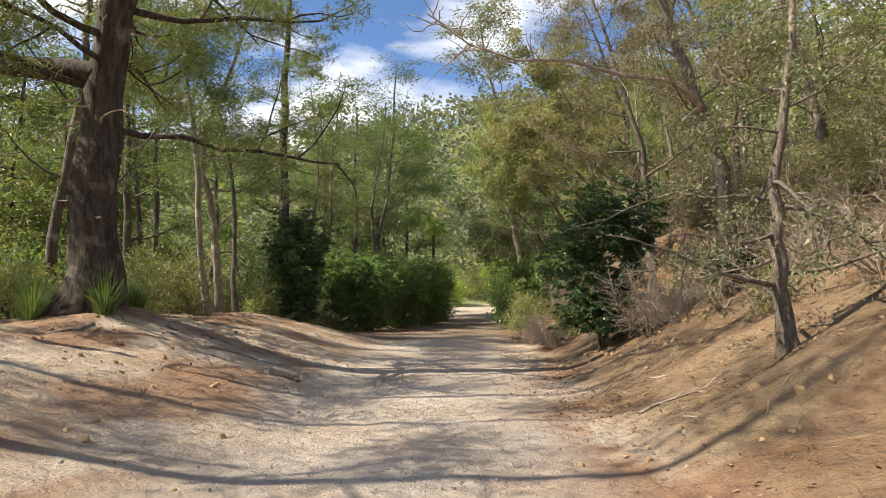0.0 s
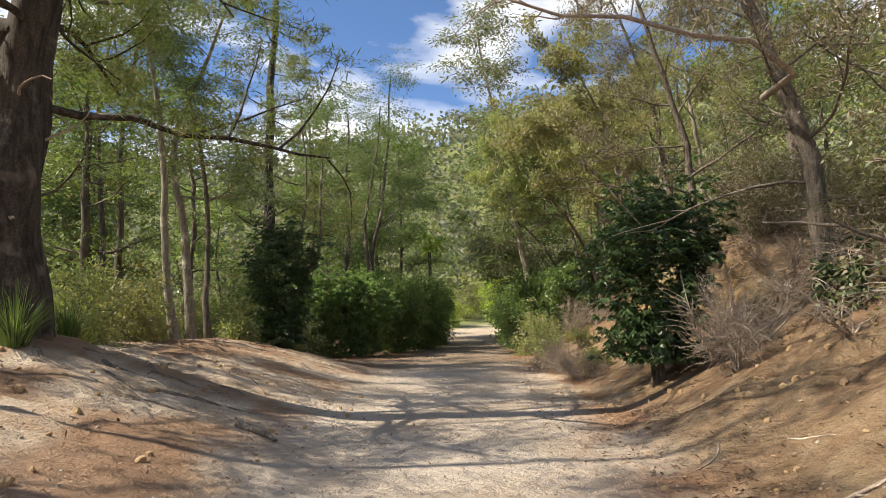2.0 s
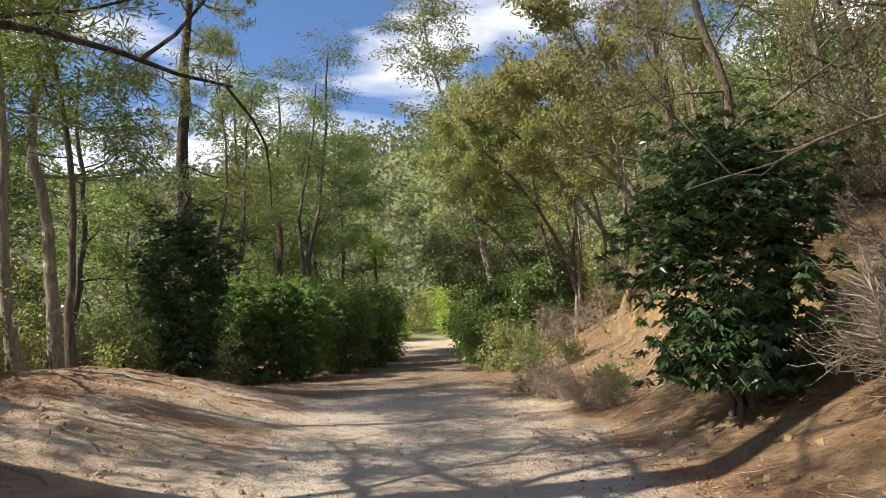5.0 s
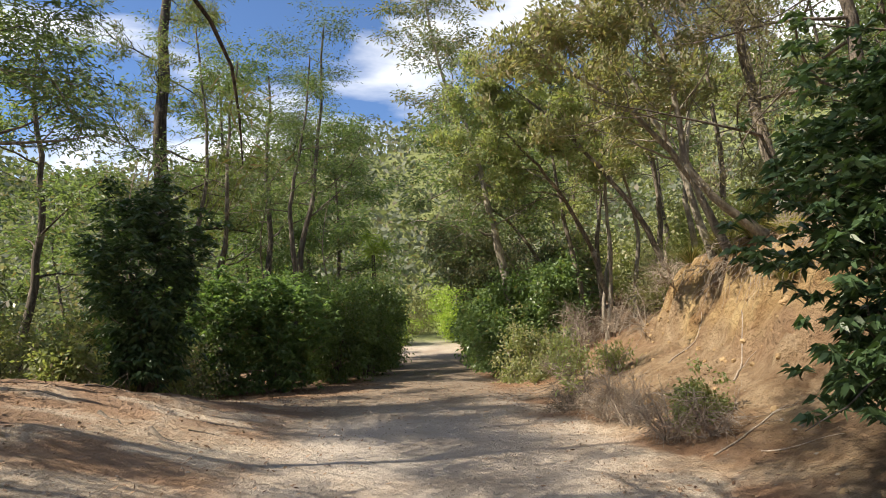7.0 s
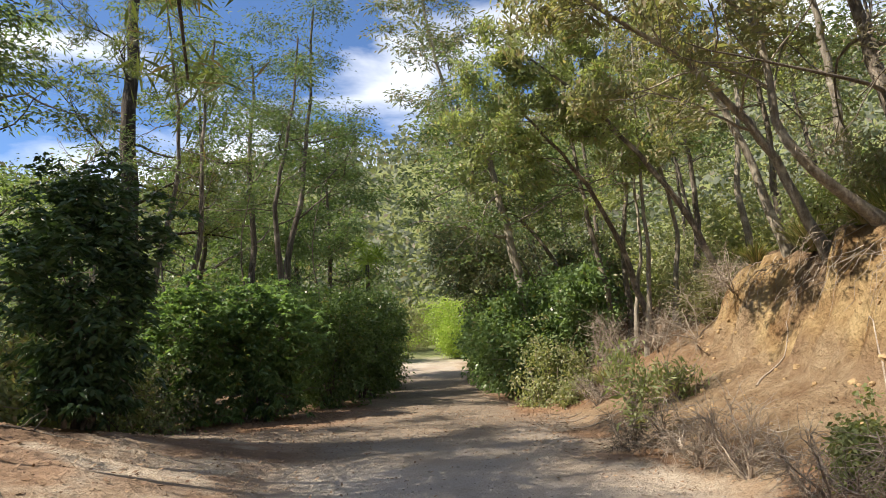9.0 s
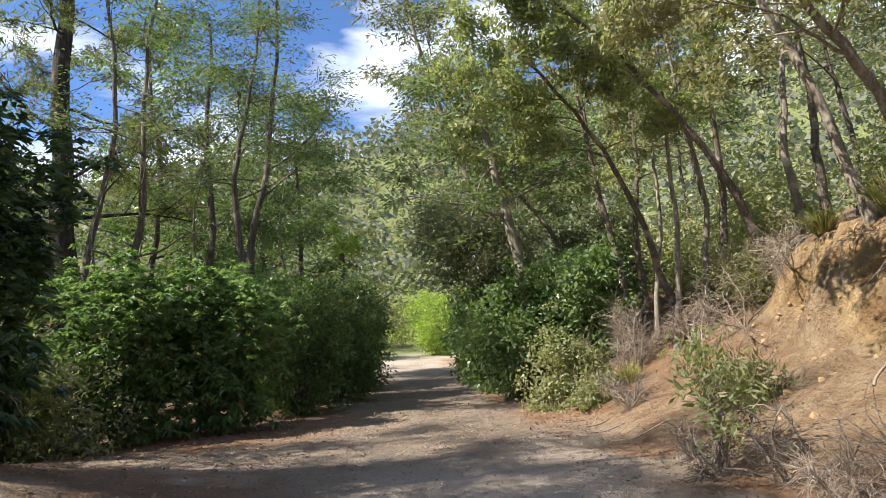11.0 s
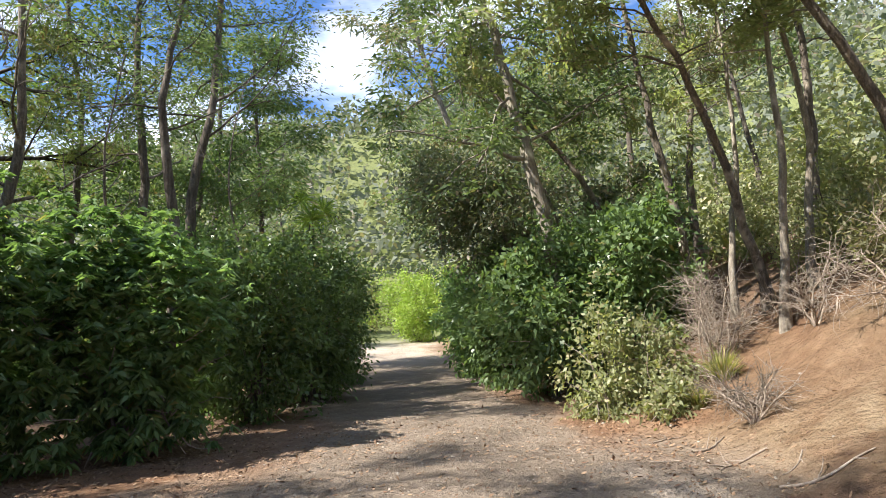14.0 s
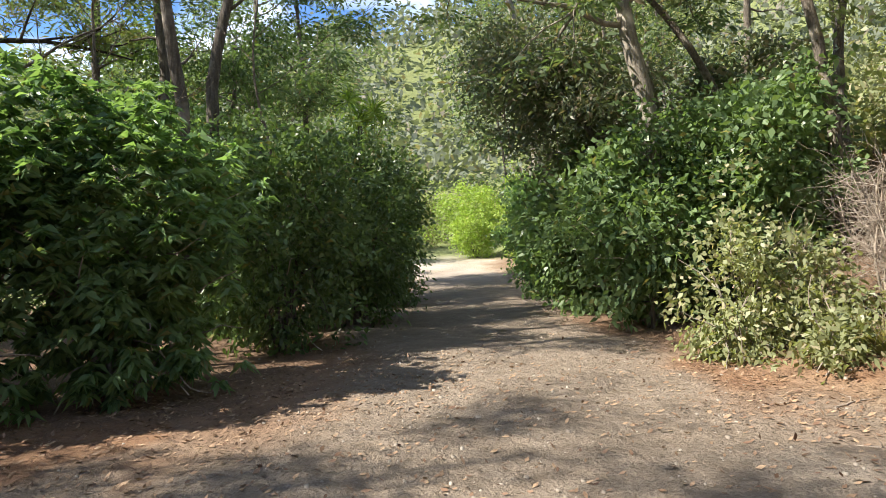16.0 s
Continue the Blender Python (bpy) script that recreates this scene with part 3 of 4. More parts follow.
def stick(name, x, y, turn, length, radius, label, seed, lie=0.0, forks=3, mat=DEAD, group="", wiggle=0.14, proud=0.6):
    """A fallen branch that lies on the ground and follows it."""
    rng = rng_for(seed)
    q = grow(rng, (0, 0, 0), (math.cos(radians(turn)), math.sin(radians(turn)), 0), length, 10, wiggle)
    shape = Shape()
    z0 = float(land(x, y))
    q[:, 2] = land(q[:, 0] + x, q[:, 1] + y) - z0 + radius * proud + lie * np.linspace(0, 1, 11)
    tube(shape, q, np.linspace(radius, radius * 0.35, 11), 6, 0.2, rng)
    root = new(name, shape.mesh(name, mat, True))
    root.matrix_world = pose(x, y, z0)
    tagged(root, label, "branch", group)
    for k in range(forks):
        side = Shape()
        b = grow(rng, along(q, rng.uniform(0.25, 0.9)), (math.cos(radians(turn + rng.choice([-50, 45]))), math.sin(radians(turn + rng.choice([-50, 45]))), 0.25), length * 0.3, 5, 0.25)
        tube(side, b, np.linspace(radius * 0.5, radius * 0.15, 6), 4)
        part("side_twig", side.mesh("side_twig", mat, True), root)
    return root


# ---- trees on the open side, over which the sun stands ----
BIG_PINE = "large old pine with shaggy furrowed bark and dead stubs"
big_pine = tree("pine_tree", -6.75, 12.3, [(0.05, 0, 2.5), (0.15, 0.1, 5.2), (0.9, 0.2, 7.6), (1.5, 0.4, 12), (1.7, 0.5, 17)], 0.47, ("needles", 0.21, 0.022, 0.40, 0.6), LEAF_PINE, BARK_PINE, BIG_PINE,
                first=0.27, limbs=20, reach=5.0, clumps=11, count=125, seed=11, sway=0.2, sides=18, rise=(-0.35, 0.2), bumpy=0.2, thick=0.26)
limb_shape = Shape()
tube(limb_shape, grow(rng_for(12), (0.0, 0, 4.7), (-1, -0.1, 0.12), 4.5, 8, 0.08), np.linspace(0.24, 0.12, 9), 10, 0.15, rng_for(13))
part("branch", limb_shape.mesh("branch", BARK_PINE, True), big_pine, "heavy horizontal limb")
rng_stub = rng_for(14)
for k in range(16):
    stub = Shape()
    sa, sz = rng_stub.random() * 6.28, rng_stub.uniform(1.8, 7.0)
    tube(stub, grow(rng_stub, (0.1 + 0.35 * math.cos(sa), 0.35 * math.sin(sa), sz), (math.cos(sa), math.sin(sa), rng_stub.uniform(-0.5, 0.5)), rng_stub.uniform(0.25, 1.1), 5, 0.22), np.linspace(0.025, 0.008, 6), 5)
    part("dead_stub", stub.mesh("dead_stub", DEAD, True), big_pine, "bleached dead stub")
TALL = "tall slender pale-barked tree leaning over the clearing"
tree("slender_tree", -7.1, 19.6, [(-0.3, 0, 3), (-0.9, 0, 6.5), (-1.6, 0, 10), (-1.9, 0.2, 12.5)], 0.11, WATTLE_NEAR, LEAF_WATTLE, BARK_PALE, TALL, "slender trees", 0.38, 11, 2.6, 5, 80, seed=21)
tree("slender_tree", -7.7, 22.4, [(-0.3, 0, 3), (-0.7, 0, 6.5), (-0.1, 0, 8.5), (0.8, 0.2, 11.5)], 0.15, WATTLE_NEAR, LEAF_WATTLE, BARK_PALE, TALL, "slender trees", 0.36, 11, 2.8, 5, 80, seed=22)
tree("slender_tree", -6.6, 20.6, [(-0.1, 0, 3), (-0.7, 0, 6.5), (-1.6, 0, 9)], 0.09, WATTLE_NEAR, LEAF_WATTLE, BARK_GREY, TALL, "slender trees", 0.36, 10, 2.4, 5, 76, seed=23)
tree("slender_tree", -10.5, 17.0, [(0.3, 0, 3), (0.9, 0, 6.5), (0.6, 0, 10), (0.9, 0.2, 13.5)], 0.16, WATTLE_NEAR, LEAF_WATTLE, BARK_GREY, TALL, "slender trees", 0.22, 13, 3.2, 6, 70, seed=24)
tree("slender_tree", -11.5, 22.5, [(0.3, 0, 3), (0.4, 0, 6.5), (0.6, 0, 10), (0.2, 0.2, 13)], 0.16, WATTLE_NEAR, LEAF_WATTLE, BARK_GREY, TALL, "slender trees", 0.2, 13, 3.2, 6, 70, seed=25)
tree("pine_tree", -8.8, 35.6, [(0, 0, 4), (0.05, 0, 8), (-0.1, 0, 14), (0.1, 0, 21)], 0.42, PINE, LEAF_PINE, BARK_PINE, "straight dark pine trunk behind the shrubs, sparse crown", first=0.34, limbs=17, reach=3.8, clumps=6,
     count=80, seed=31, sway=0.1, sides=11, rise=(-0.2, 0.3), thick=0.25)
SPREAD = "thin dark wattle with forked trunk and sparse feathery crown"
tree("wattle_tree", -6.3, 31.6, [(0.1, 0, 2.8), (0.6, 0, 5), (0.9, 0, 7.8), (1.2, 0, 11)], 0.12, WATTLE_LACY, LEAF_WATTLE, BARK_STRINGY, SPREAD, "wattles", 0.35, 10, 2.4, 3, 34, seed=41, dead=4)
tree("wattle_tree", -6.6, 31.4, [(-0.05, 0, 2.8), (0.2, 0, 5.5), (0.3, 0, 8), (0.1, 0, 12)], 0.11, WATTLE_LACY, LEAF_WATTLE, BARK_STRINGY, SPREAD, "wattles", 0.35, 10, 2.4, 3, 34, seed=42, dead=4)
tree("wattle_tree", -3.7, 33.2, [(0.1, 0, 4), (0.0, 0, 6), (0.5, 0, 8), (0.6, 0, 12)], 0.12, WATTLE_LACY, LEAF_WATTLE, BARK_GREY, SPREAD, "wattles", 0.42, 9, 2.6, 7, 40, seed=43, dead=1)
tree("wattle_tree", -3.7, 36.0, [(0.0, 0, 5), (0.7, 0, 7), (0.7, 0, 10), (0.9, 0, 14.5)], 0.15, WATTLE_LACY, LEAF_WATTLE, BARK_GREY, SPREAD, "wattles", 0.4, 11, 2.8, 9, 40, seed=44)
tree("wattle_tree", -5.2, 38.0, [(0.2, 0, 5), (-0.3, 0, 9), (0.2, 0, 13)], 0.17, WATTLE_LACY, LEAF_WATTLE, BARK_GREY, SPREAD, "wattles", 0.4, 11, 3.0, 9, 40, seed=45)
tree("wattle_tree", -4.4, 45.0, [(0.2, 0, 5), (0.6, 0, 9), (0.2, 0, 13)], 0.18, WATTLE, LEAF_WATTLE, BARK_GREY, SPREAD, "wattles", 0.3, 10, 3.2, 8, 50, seed=46)
tree("wattle_tree", -11.5, 31.0, [(0.2, 0, 4), (0.5, 0, 8), (0.3, 0, 12)], 0.16, WATTLE, LEAF_WATTLE, BARK_GREY, SPREAD, "wattles", 0.3, 10, 3.0, 5, 36, seed=47)

# added shade casters, mostly out of view, that dapple the clearing and track
for k, (bx, by, h, s) in enumerate([(-8.2, 4.2, 14, 3.0), (-8.8, -0.5, 15, 3.2), (-14.0, 4.0, 13, 3.0), (-8.5, -6.0, 14, 3.4), (-9.6, 8.4, 14, 3.4), (-11.5, 6.2, 15, 3.4), (-11.5, 14.6, 14, 3.2), (-10.6, 23.6, 13, 3.2), (-12.4, 25.6, 14, 3.2)]):
    tree("slender_tree", bx, by, [(0.2, 0, h * 0.3), (-0.2, 0, h * 0.6), (0.6, 0, h)], 0.14, ("feather", 0.17, 0.05, 0.40, 0.3), LEAF_WATTLE, BARK_GREY, "tall feathery wattle added beside the clearing as a shade caster", "slender trees", 0.45, 11, s, 4, 22 if by < 9 else 30 if by < 22 else 54, seed=180 + k)

for k, (bx, by, h) in enumerate([(-6.2, 30.8, 6.5), (-7.4, 28.0, 6.5), (-4.6, 33.0, 7.5), (-7.6, 29.6, 7.0), (-2.6, 35.2, 7.5), (-6.2, 25.0, 4.5)]):
    tree("bare_sapling", bx, by, [(0.15, 0, h * 0.35), (-0.1, 0, h * 0.65), (0.3, 0, h)], 0.045, FINE, LEAF_TEA, DEAD if k % 2 else BARK_STRINGY, "leafless forked sapling among the shrubs", "bare saplings", 0.25, 11, 1.7, 1, 10, seed=170 + k, dead=99, top=False, rise=(0.3, 1.0))

# ---- trees on the clay bank ----
TEA_OLD = "leaning tea tree with brown wispy crown on the clay bank"
ways = [(5.9, 13.0, -2.0, 8.5), (8.2, 13.5, -2.2, 9.5), (5.8, 17.5, -1.6, 8.5), (8.2, 17.5, -2.2, 9.0), (6.6, 20.8, -1.8, 8.0), (9.6, 10.0, -2.6, 8.5), (10.0, 20.5, -2.0, 10)]
for k, (bx, by, dx, top_z) in enumerate(ways):
    tree("tea_tree", bx, by, [(dx * 0.12, 0.1, top_z * 0.3), (dx * 0.45, 0.25, top_z * 0.62), (dx, 0.3, top_z)], 0.2 if k == 0 else 0.12, TEA_NEAR, LEAF_BROWN if k in (0, 1, 2, 5) else LEAF_TEA, BARK_STRINGY, TEA_OLD, "tea trees", 0.2, 13, 2.9, 7, 88,
         seed=60 + k, dead=2, thick=0.24 if k == 0 else 0.42, rise=(-0.05, 0.6), aim=(-0.35, 0, 0.05))
tree("tea_tree", 6.7, 21.6, [(-0.8, 0, 0.6), (-1.5, 0, 1.3), (-1.7, 0, 2.3), (-1.9, 0, 4.0), (-2.8, 0, 5.8)], 0.10, TEA, LEAF_TEA, BARK_PALE, "tea tree tilted out over the broken bank edge", "tea trees", 0.5, 10, 2.6, 5, 65, seed=71, dead=3, aim=(-0.4, 0, 0.3))
SLIM = "slim upright pale trunk on the wooded slope"
for k, (bx, by, pts, r) in enumerate([
        (6.2, 29.0, [(0.1, 0, 2.8), (0.3, 0, 5), (0.2, 0, 9.5)], 0.075), (6.45, 31.8, [(-0.15, 0, 2), (-0.45, 0, 4), (-0.8, 0, 6), (-1.4, 0, 10)], 0.12),
        (6.8, 31.0, [(0.2, 0, 2.6), (0.3, 0, 5), (0.2, 0, 9)], 0.07), (6.6, 33.4, [(-1.0, 0, 2.4), (-2.1, 0, 4.3), (-3.3, 0, 5.2), (-4.2, 0.2, 6.5)], 0.09),
        (7.4, 29.6, [(0.1, 0, 2.8), (-0.2, 0, 5), (-0.5, 0, 9.5)], 0.08), (7.6, 33.0, [(-0.1, 0, 2.8), (0.1, 0, 5), (-0.3, 0, 10.5)], 0.11),
        (8.4, 27.6, [(-0.2, 0, 2.8), (0.2, 0, 5), (-0.2, 0, 9.5)], 0.10), (8.8, 31.0, [(0.2, 0, 2.8), (0.0, 0, 5), (0.3, 0, 10.5)], 0.12),
        (9.4, 25.0, [(-0.4, 0, 2.8), (-0.7, 0, 5), (-1.3, 0, 9.5)], 0.12), (8.0, 36.0, [(-0.4, 0, 2.8), (-0.3, 0, 5), (-0.9, 0, 11)], 0.13),
        (7.3, 24.6, [(-0.6, 0.2, 2.4), (-1.6, 0.4, 4.4), (-2.9, 0.6, 7.5)], 0.10), (10.5, 29.0, [(-0.4, 0, 2.8), (-0.3, 0, 5), (-0.9, 0, 11)], 0.13)]):
    tree("slim_tree", bx, by, pts, r, TEA, LEAF_TEA if k % 3 else LEAF_OLIVE, BARK_PALE if k % 2 == 0 else BARK_STRINGY, SLIM, "slim slope trees", 0.55, 9, 2.1, 5, 32, seed=80 + k, dead=2)
tree("leaning_tree", 4.3, 33.2, [(-0.25, 0, 3.8), (-0.8, 0, 6.6), (-1.5, 0, 8.6), (-2.0, 0, 10.0)], 0.18, WATTLE, LEAF_WATTLE, BARK_PALE, "pale trunk leaning across the track above dark bushes", first=0.3, limbs=16, reach=3.2,
     clumps=5, count=42, seed=101, dead=2, rise=(-0.6, 0.3), lift=-0.03)
tree("olive_tree", 7.1, 30.4, [(-0.8, -0.4, 2.6), (-2.4, -1.0, 4.8), (-4.4, -1.6, 6.6)], 0.10, TEA, LEAF_OLIVE, BARK_STRINGY, "olive-green tea tree arching over the track", "tea trees", 0.5, 12, 2.6, 6, 75, seed=102, aim=(-0.3, 0, 0.1))
tree("olive_tree", 8.0, 27.8, [(-1.2, -0.2, 2.6), (-3.0, -0.2, 4.8), (-5.0, -0.2, 6.4)], 0.10, TEA, LEAF_OLIVE, BARK_STRINGY, "olive-green tea tree arching over the track", "tea trees", 0.45, 12, 2.3, 6, 60, seed=103, aim=(-0.3, 0, 0.1))
tree("tea_tree", 6.8, 22.9, [(-0.8, 0, 1.8), (-2.2, 0, 3.4), (-4.4, 0, 4.8)], 0.10, TEA, LEAF_TEA, BARK_PALE, TEA_OLD, "tea trees", 0.35, 13, 2.3, 6, 52, seed=104, dead=2, aim=(-0.3, 0, 0.1))
for k, (bx, by, h, s) in enumerate([(6.5, 40, 12, 3.0), (9, 43, 14, 3.2), (11.5, 36, 12, 3.0), (9.5, 50, 15, 3.2), (12.0, 48, 14, 3.4), (14, 41, 13, 3.2), (9.5, 55, 15, 3.4), (13, 31, 12, 3), (13.5, 25, 11, 3), (12.5, 16, 10, 3), (11, 23, 12, 3), (10.8, 18, 12, 3), (15, 30, 14, 3.4)]):
    h = h * 0.75
    tree("slope_tree", bx, by, [(0.2, 0, h * 0.3), (-0.3, 0, h * 0.6), (-0.5, 0, h)], 0.10, WATTLE if k % 2 else BROAD, LEAF_OLIVE if k % 2 else LEAF_WATTLE, BARK_GREY, "mid-height tree in the mixed bush on the slope", "slope trees", 0.5 if by > 28 else 0.15, 12, s, 5, 28, seed=120 + k)
for k, (bx, by, h, s) in enumerate([(-6.5, 57, 10, 3.4), (-2.0, 66, 15, 4.2), (-8, 50, 9, 3.2), (-14, 44, 10, 3.2), (-12, 56, 11, 3.4), (-18, 36, 12, 3.4), (-16, 27, 11, 3.2), (-19, 50, 13, 3.6), (-14.5, 12, 12, 3.4), (-25, 42, 13, 3.6), (9, 66, 16, 3.8), (17, 58, 15, 3.8)]):
    tree("far_tree", bx, by, [(0.2, 0, h * 0.3), (-0.3, 0, h * 0.6), (-0.1, 0, h)], 0.12, ("feather", 0.32, 0.12, 0.65, 0.35), LEAF_WATTLE, BARK_GREY, "feathery tree beyond the shrubs at the track's end", "far trees", 0.12, 12, s, 6, 24, seed=140 + k)

tree("pale_feathery_tree", 7.4, 50.0, [(-0.8, 0, 7), (-2.6, 0, 14), (-4.3, 0, 23)], 0.24, ("feather", 0.30, 0.09, 0.6, 0.4), LEAF_SCRUB, BARK_PALE, "tall pale feathery tree standing over the track's end", first=0.5, limbs=16, reach=4.6, clumps=6, count=44, seed=158)
for k, (bx, by, h) in enumerate([(-8.0, 40.5, 14), (-3.0, 46.0, 13)]):
    tree("wattle_tree", bx, by, [(0.2, 0, h * 0.3), (0.5, 0, h * 0.6), (0.3, 0, h)], 0.16, ("feather", 0.22, 0.075, 0.5, 0.3), LEAF_DARK, BARK_GREY, "dark dense wattle crown behind the shrubs", "wattles", 0.4, 12, 3.0, 7, 46, seed=154 + k)

DARK_TREE = "dense-crowned tree arching over the track"
for k, (bx, by, pts, r, reach) in enumerate([(5.8, 37.0, [(-0.8, 0, 2.4), (-2.0, 0, 3.9), (-3.2, 0, 5.0)], 0.12, 2.4), (7.6, 41.5, [(-0.8, 0, 2.8), (-2.2, 0, 4.6), (-3.4, 0, 6.2)], 0.13, 2.8), (-5.2, 41.5, [(0.3, 0, 3.2), (0.9, 0, 5.5), (1.0, 0, 7.5)], 0.13, 2.8), (4.9, 35.0, [(-0.7, 0, 2.6), (-1.7, 0, 4.0), (-2.6, 0, 4.8)], 0.10, 1.7)]):
    tree("dark_tree", bx, by, pts, r, ("open", 0.14, 0.06, 0.40, 0.6), LEAF_DARK if k == 2 else LEAF_SCRUB, BARK_STRINGY, DARK_TREE, "dark trees", 0.35, 14, reach, 6, 46, seed=160 + k, rise=(-0.35, 0.35))
for k, (bx, by, h, s) in enumerate([(-17, 34, 16, 3.6), (-20.5, 38, 17, 3.8), (-23, 31, 16, 3.8), (-17.5, 26, 13, 3.4), (-27, 40, 17, 4)]):
    tree("backdrop_pine", bx, by, [(0.2, 0, h * 0.3), (-0.2, 0, h * 0.6), (0.1, 0, h)], 0.2, ("needles", 0.42, 0.075, 0.55, 0.5), LEAF_PINE, BARK_PINE, "tall dense pine in the gully beyond the clearing", "gully pines", 0.15, 15, s, 6, 34, seed=190 + k, rise=(-0.2, 0.35))
tree("bank_tree", 3.75, 7.0, [(0.0, 0, 1.0), (-0.12, 0.05, 2.0), (0.1, 0.1, 3.2), (0.25, 0, 4.6)], 0.10, ("open", 0.06, 0.028, 0.17, 0.8), LEAF_SCRUB, BARK_STRINGY, "crooked shaggy-barked small tree with sparse grey-green leaves on the clay bank", first=0.12, limbs=17,
     reach=1.5, clumps=3, count=30, seed=199, dead=2, rise=(-0.5, 0.4), lift=-0.04, aim=(-0.35, 0, 0))

# ---- bushes ----
WILLOW_BUSH = "dense drooping-leaved green shrub beside the track mouth"
for k, (bx, by, rx, ry, h) in enumerate([(-5.1, 29.3, 1.75, 1.6, 4.0), (-3.5, 30.2, 1.65, 1.55, 4.0), (-2.1, 33.2, 1.6, 1.6, 4.2), (-1.0, 36.0, 1.5, 1.9, 4.2), (-7.2, 31.5, 1.6, 1.5, 4.2), (-0.4, 40.0, 1.4, 2.2, 4.0), (-3.6, 36.0, 1.8, 1.8, 4.8)]):
    if k in (0, 1, 4):
        bush("willowy_bush", bx, by, rx, ry, h, WILLOWY, LEAF_BUSH, BARK_PALE, WILLOW_BUSH, "bush", "bushes at the track mouth", 1150, 18, seed=200 + k, low=0.05, hollow=0.4, twigs=40, ball=True)
    else:
        bush("round_bush", bx, by, rx, ry, h, ("open", 0.13, 0.06, 0.24, 0.8), LEAF_BUSH if k == 6 else LEAF_DARK, BARK_GREY, "rounded dense green bush overhanging the track", "bush", "bushes at the track mouth", 340, 42, seed=200 + k, low=0.04, ball=True)
DARK_BUSH = "dark glossy-leaved bush crowding the track's edge"
for k, (bx, by, rx, ry, h, leaf) in enumerate([(4.0, 33.0, 1.7, 1.4, 3.7, LEAF_TRACK), (5.6, 32.4, 1.5, 1.3, 3.7, LEAF_TRACK), (3.9, 36.0, 1.5, 1.7, 3.5, LEAF_TRACK), (4.4, 39.6, 1.6, 1.9, 3.5, LEAF_BUSH), (5.4, 44.0, 1.6, 2.2, 4.0, LEAF_BUSH), (5.6, 58.5, 1.8, 2.4, 4.6, LEAF_LIME), (6.8, 51.0, 1.7, 2.4, 4.2, LEAF_LIME), (6.9, 35.0, 1.7, 1.5, 4.2, LEAF_SCRUB)]):
    bush("track_bush", bx, by, rx, ry, h, BROAD, leaf, BARK_GREY, DARK_BUSH if leaf is not LEAF_LIME else "sunlit lime-green bush along the track", "bush", "bushes along the track", 270, 38, seed=220 + k, low=0.04, ball=True)
PALE = "open yellow-green small-leaved shrub at the slope's foot"
bush("pale_shrub", 3.6, 30.0, 0.75, 0.65, 2.5, SMALL, LEAF_LIGHT, BARK_PALE, PALE, "shrub", "pale shrubs", 84, 38, seed=240, low=0.02, hollow=0.1, stems=12, twigs=16)
bush("pale_shrub", 4.4, 29.8, 0.7, 0.6, 1.7, SMALL, LEAF_LIGHT, BARK_PALE, PALE, "shrub", "pale shrubs", 60, 38, seed=241, low=0.02, hollow=0.1, stems=9)
bush("pale_shrub", 4.0, 28.9, 0.4, 0.4, 0.8, SMALL, LEAF_LIGHT, BARK_PALE, PALE, "shrub", "pale shrubs", 36, 34, seed=242, low=0.02, hollow=0.1)
bush("glossy_tree", 3.75, 14.85, 1.55, 1.4, 4.3, GLOSSY, LEAF_GLOSSY, BARK_GREY, "small glossy dark-leaved tree growing from the bank's foot", "tree", "", 1450, 14, seed=250, low=0.099, stems=6, twigs=0, hollow=0.5, ball=True)
bush("glossy_bush", -5.4, 23.8, 1.4, 1.2, 4.7, ("hang", 0.17, 0.066, 0.07, 0.7), LEAF_GLOSSY, BARK_GREY, "tall dark glossy bush at the clearing's edge", "bush", "", 950, 13, seed=251, low=0.08, ball=True)
EDGE = "scrubby green shrub edging the dirt clearing"
for k, (bx, by, rx, h, leaf) in enumerate([(-6.9, 24.6, 1.2, 2.6, LEAF_TEA), (-8.6, 24.0, 1.3, 2.4, LEAF_LIGHT), (-8.4, 20.4, 1.1, 1.8, LEAF_OLIVE), (-9.5, 18.0, 1.2, 2.0, LEAF_OLIVE), (-9.0, 15.5, 1.0, 1.6, LEAF_TEA), (-6.0, 26.6, 1.1, 2.6, LEAF_OLIVE), (-8.5, 28.5, 1.6, 3.4, LEAF_DARK),
                                          (-6.4, 22.6, 0.6, 1.2, LEAF_OLIVE), (-6.8, 28.6, 1.0, 2.2, LEAF_BUSH), (-10.5, 27.0, 1.6, 3.2, LEAF_TEA), (-11, 21, 1.5, 2.8, LEAF_OLIVE), (-12, 14, 1.6, 2.6, LEAF_OLIVE), (-9.8, 33, 1.7, 4.2, LEAF_DARK), (-12.5, 35, 2, 4.4, LEAF_TEA), (-8.0, 16.6, 1.2, 2.6, LEAF_OLIVE), (-7.9, 18.7, 1.2, 2.4, LEAF_TEA), (-9.3, 13.6, 1.2, 2.4, LEAF_OLIVE), (-5.9, 28.0, 1.2, 2.6, LEAF_SCRUB), (-9.0, 22.0, 1.4, 3.2, LEAF_SCRUB), (-7.6, 26.4, 1.3, 3.2, LEAF_DARK)]):
    bush("edge_shrub", bx, by, rx, rx * 0.9, h, SMALL if k % 2 else FINE, leaf, BARK_GREY, EDGE, "shrub", "clearing edge shrubs", 110, 36, seed=260 + k, low=0.05, hollow=0.35, twigs=14)
bush("feathery_shrub", 2.95, 22.6, 0.5, 0.42, 1.75, FINE, LEAF_OLIVE, DEAD, "soft feathery shrub on thin bare stems below the cut bank", "shrub", "feathery shrubs", 26, 36, seed=280, hollow=0.7, low=0.62, stems=9)
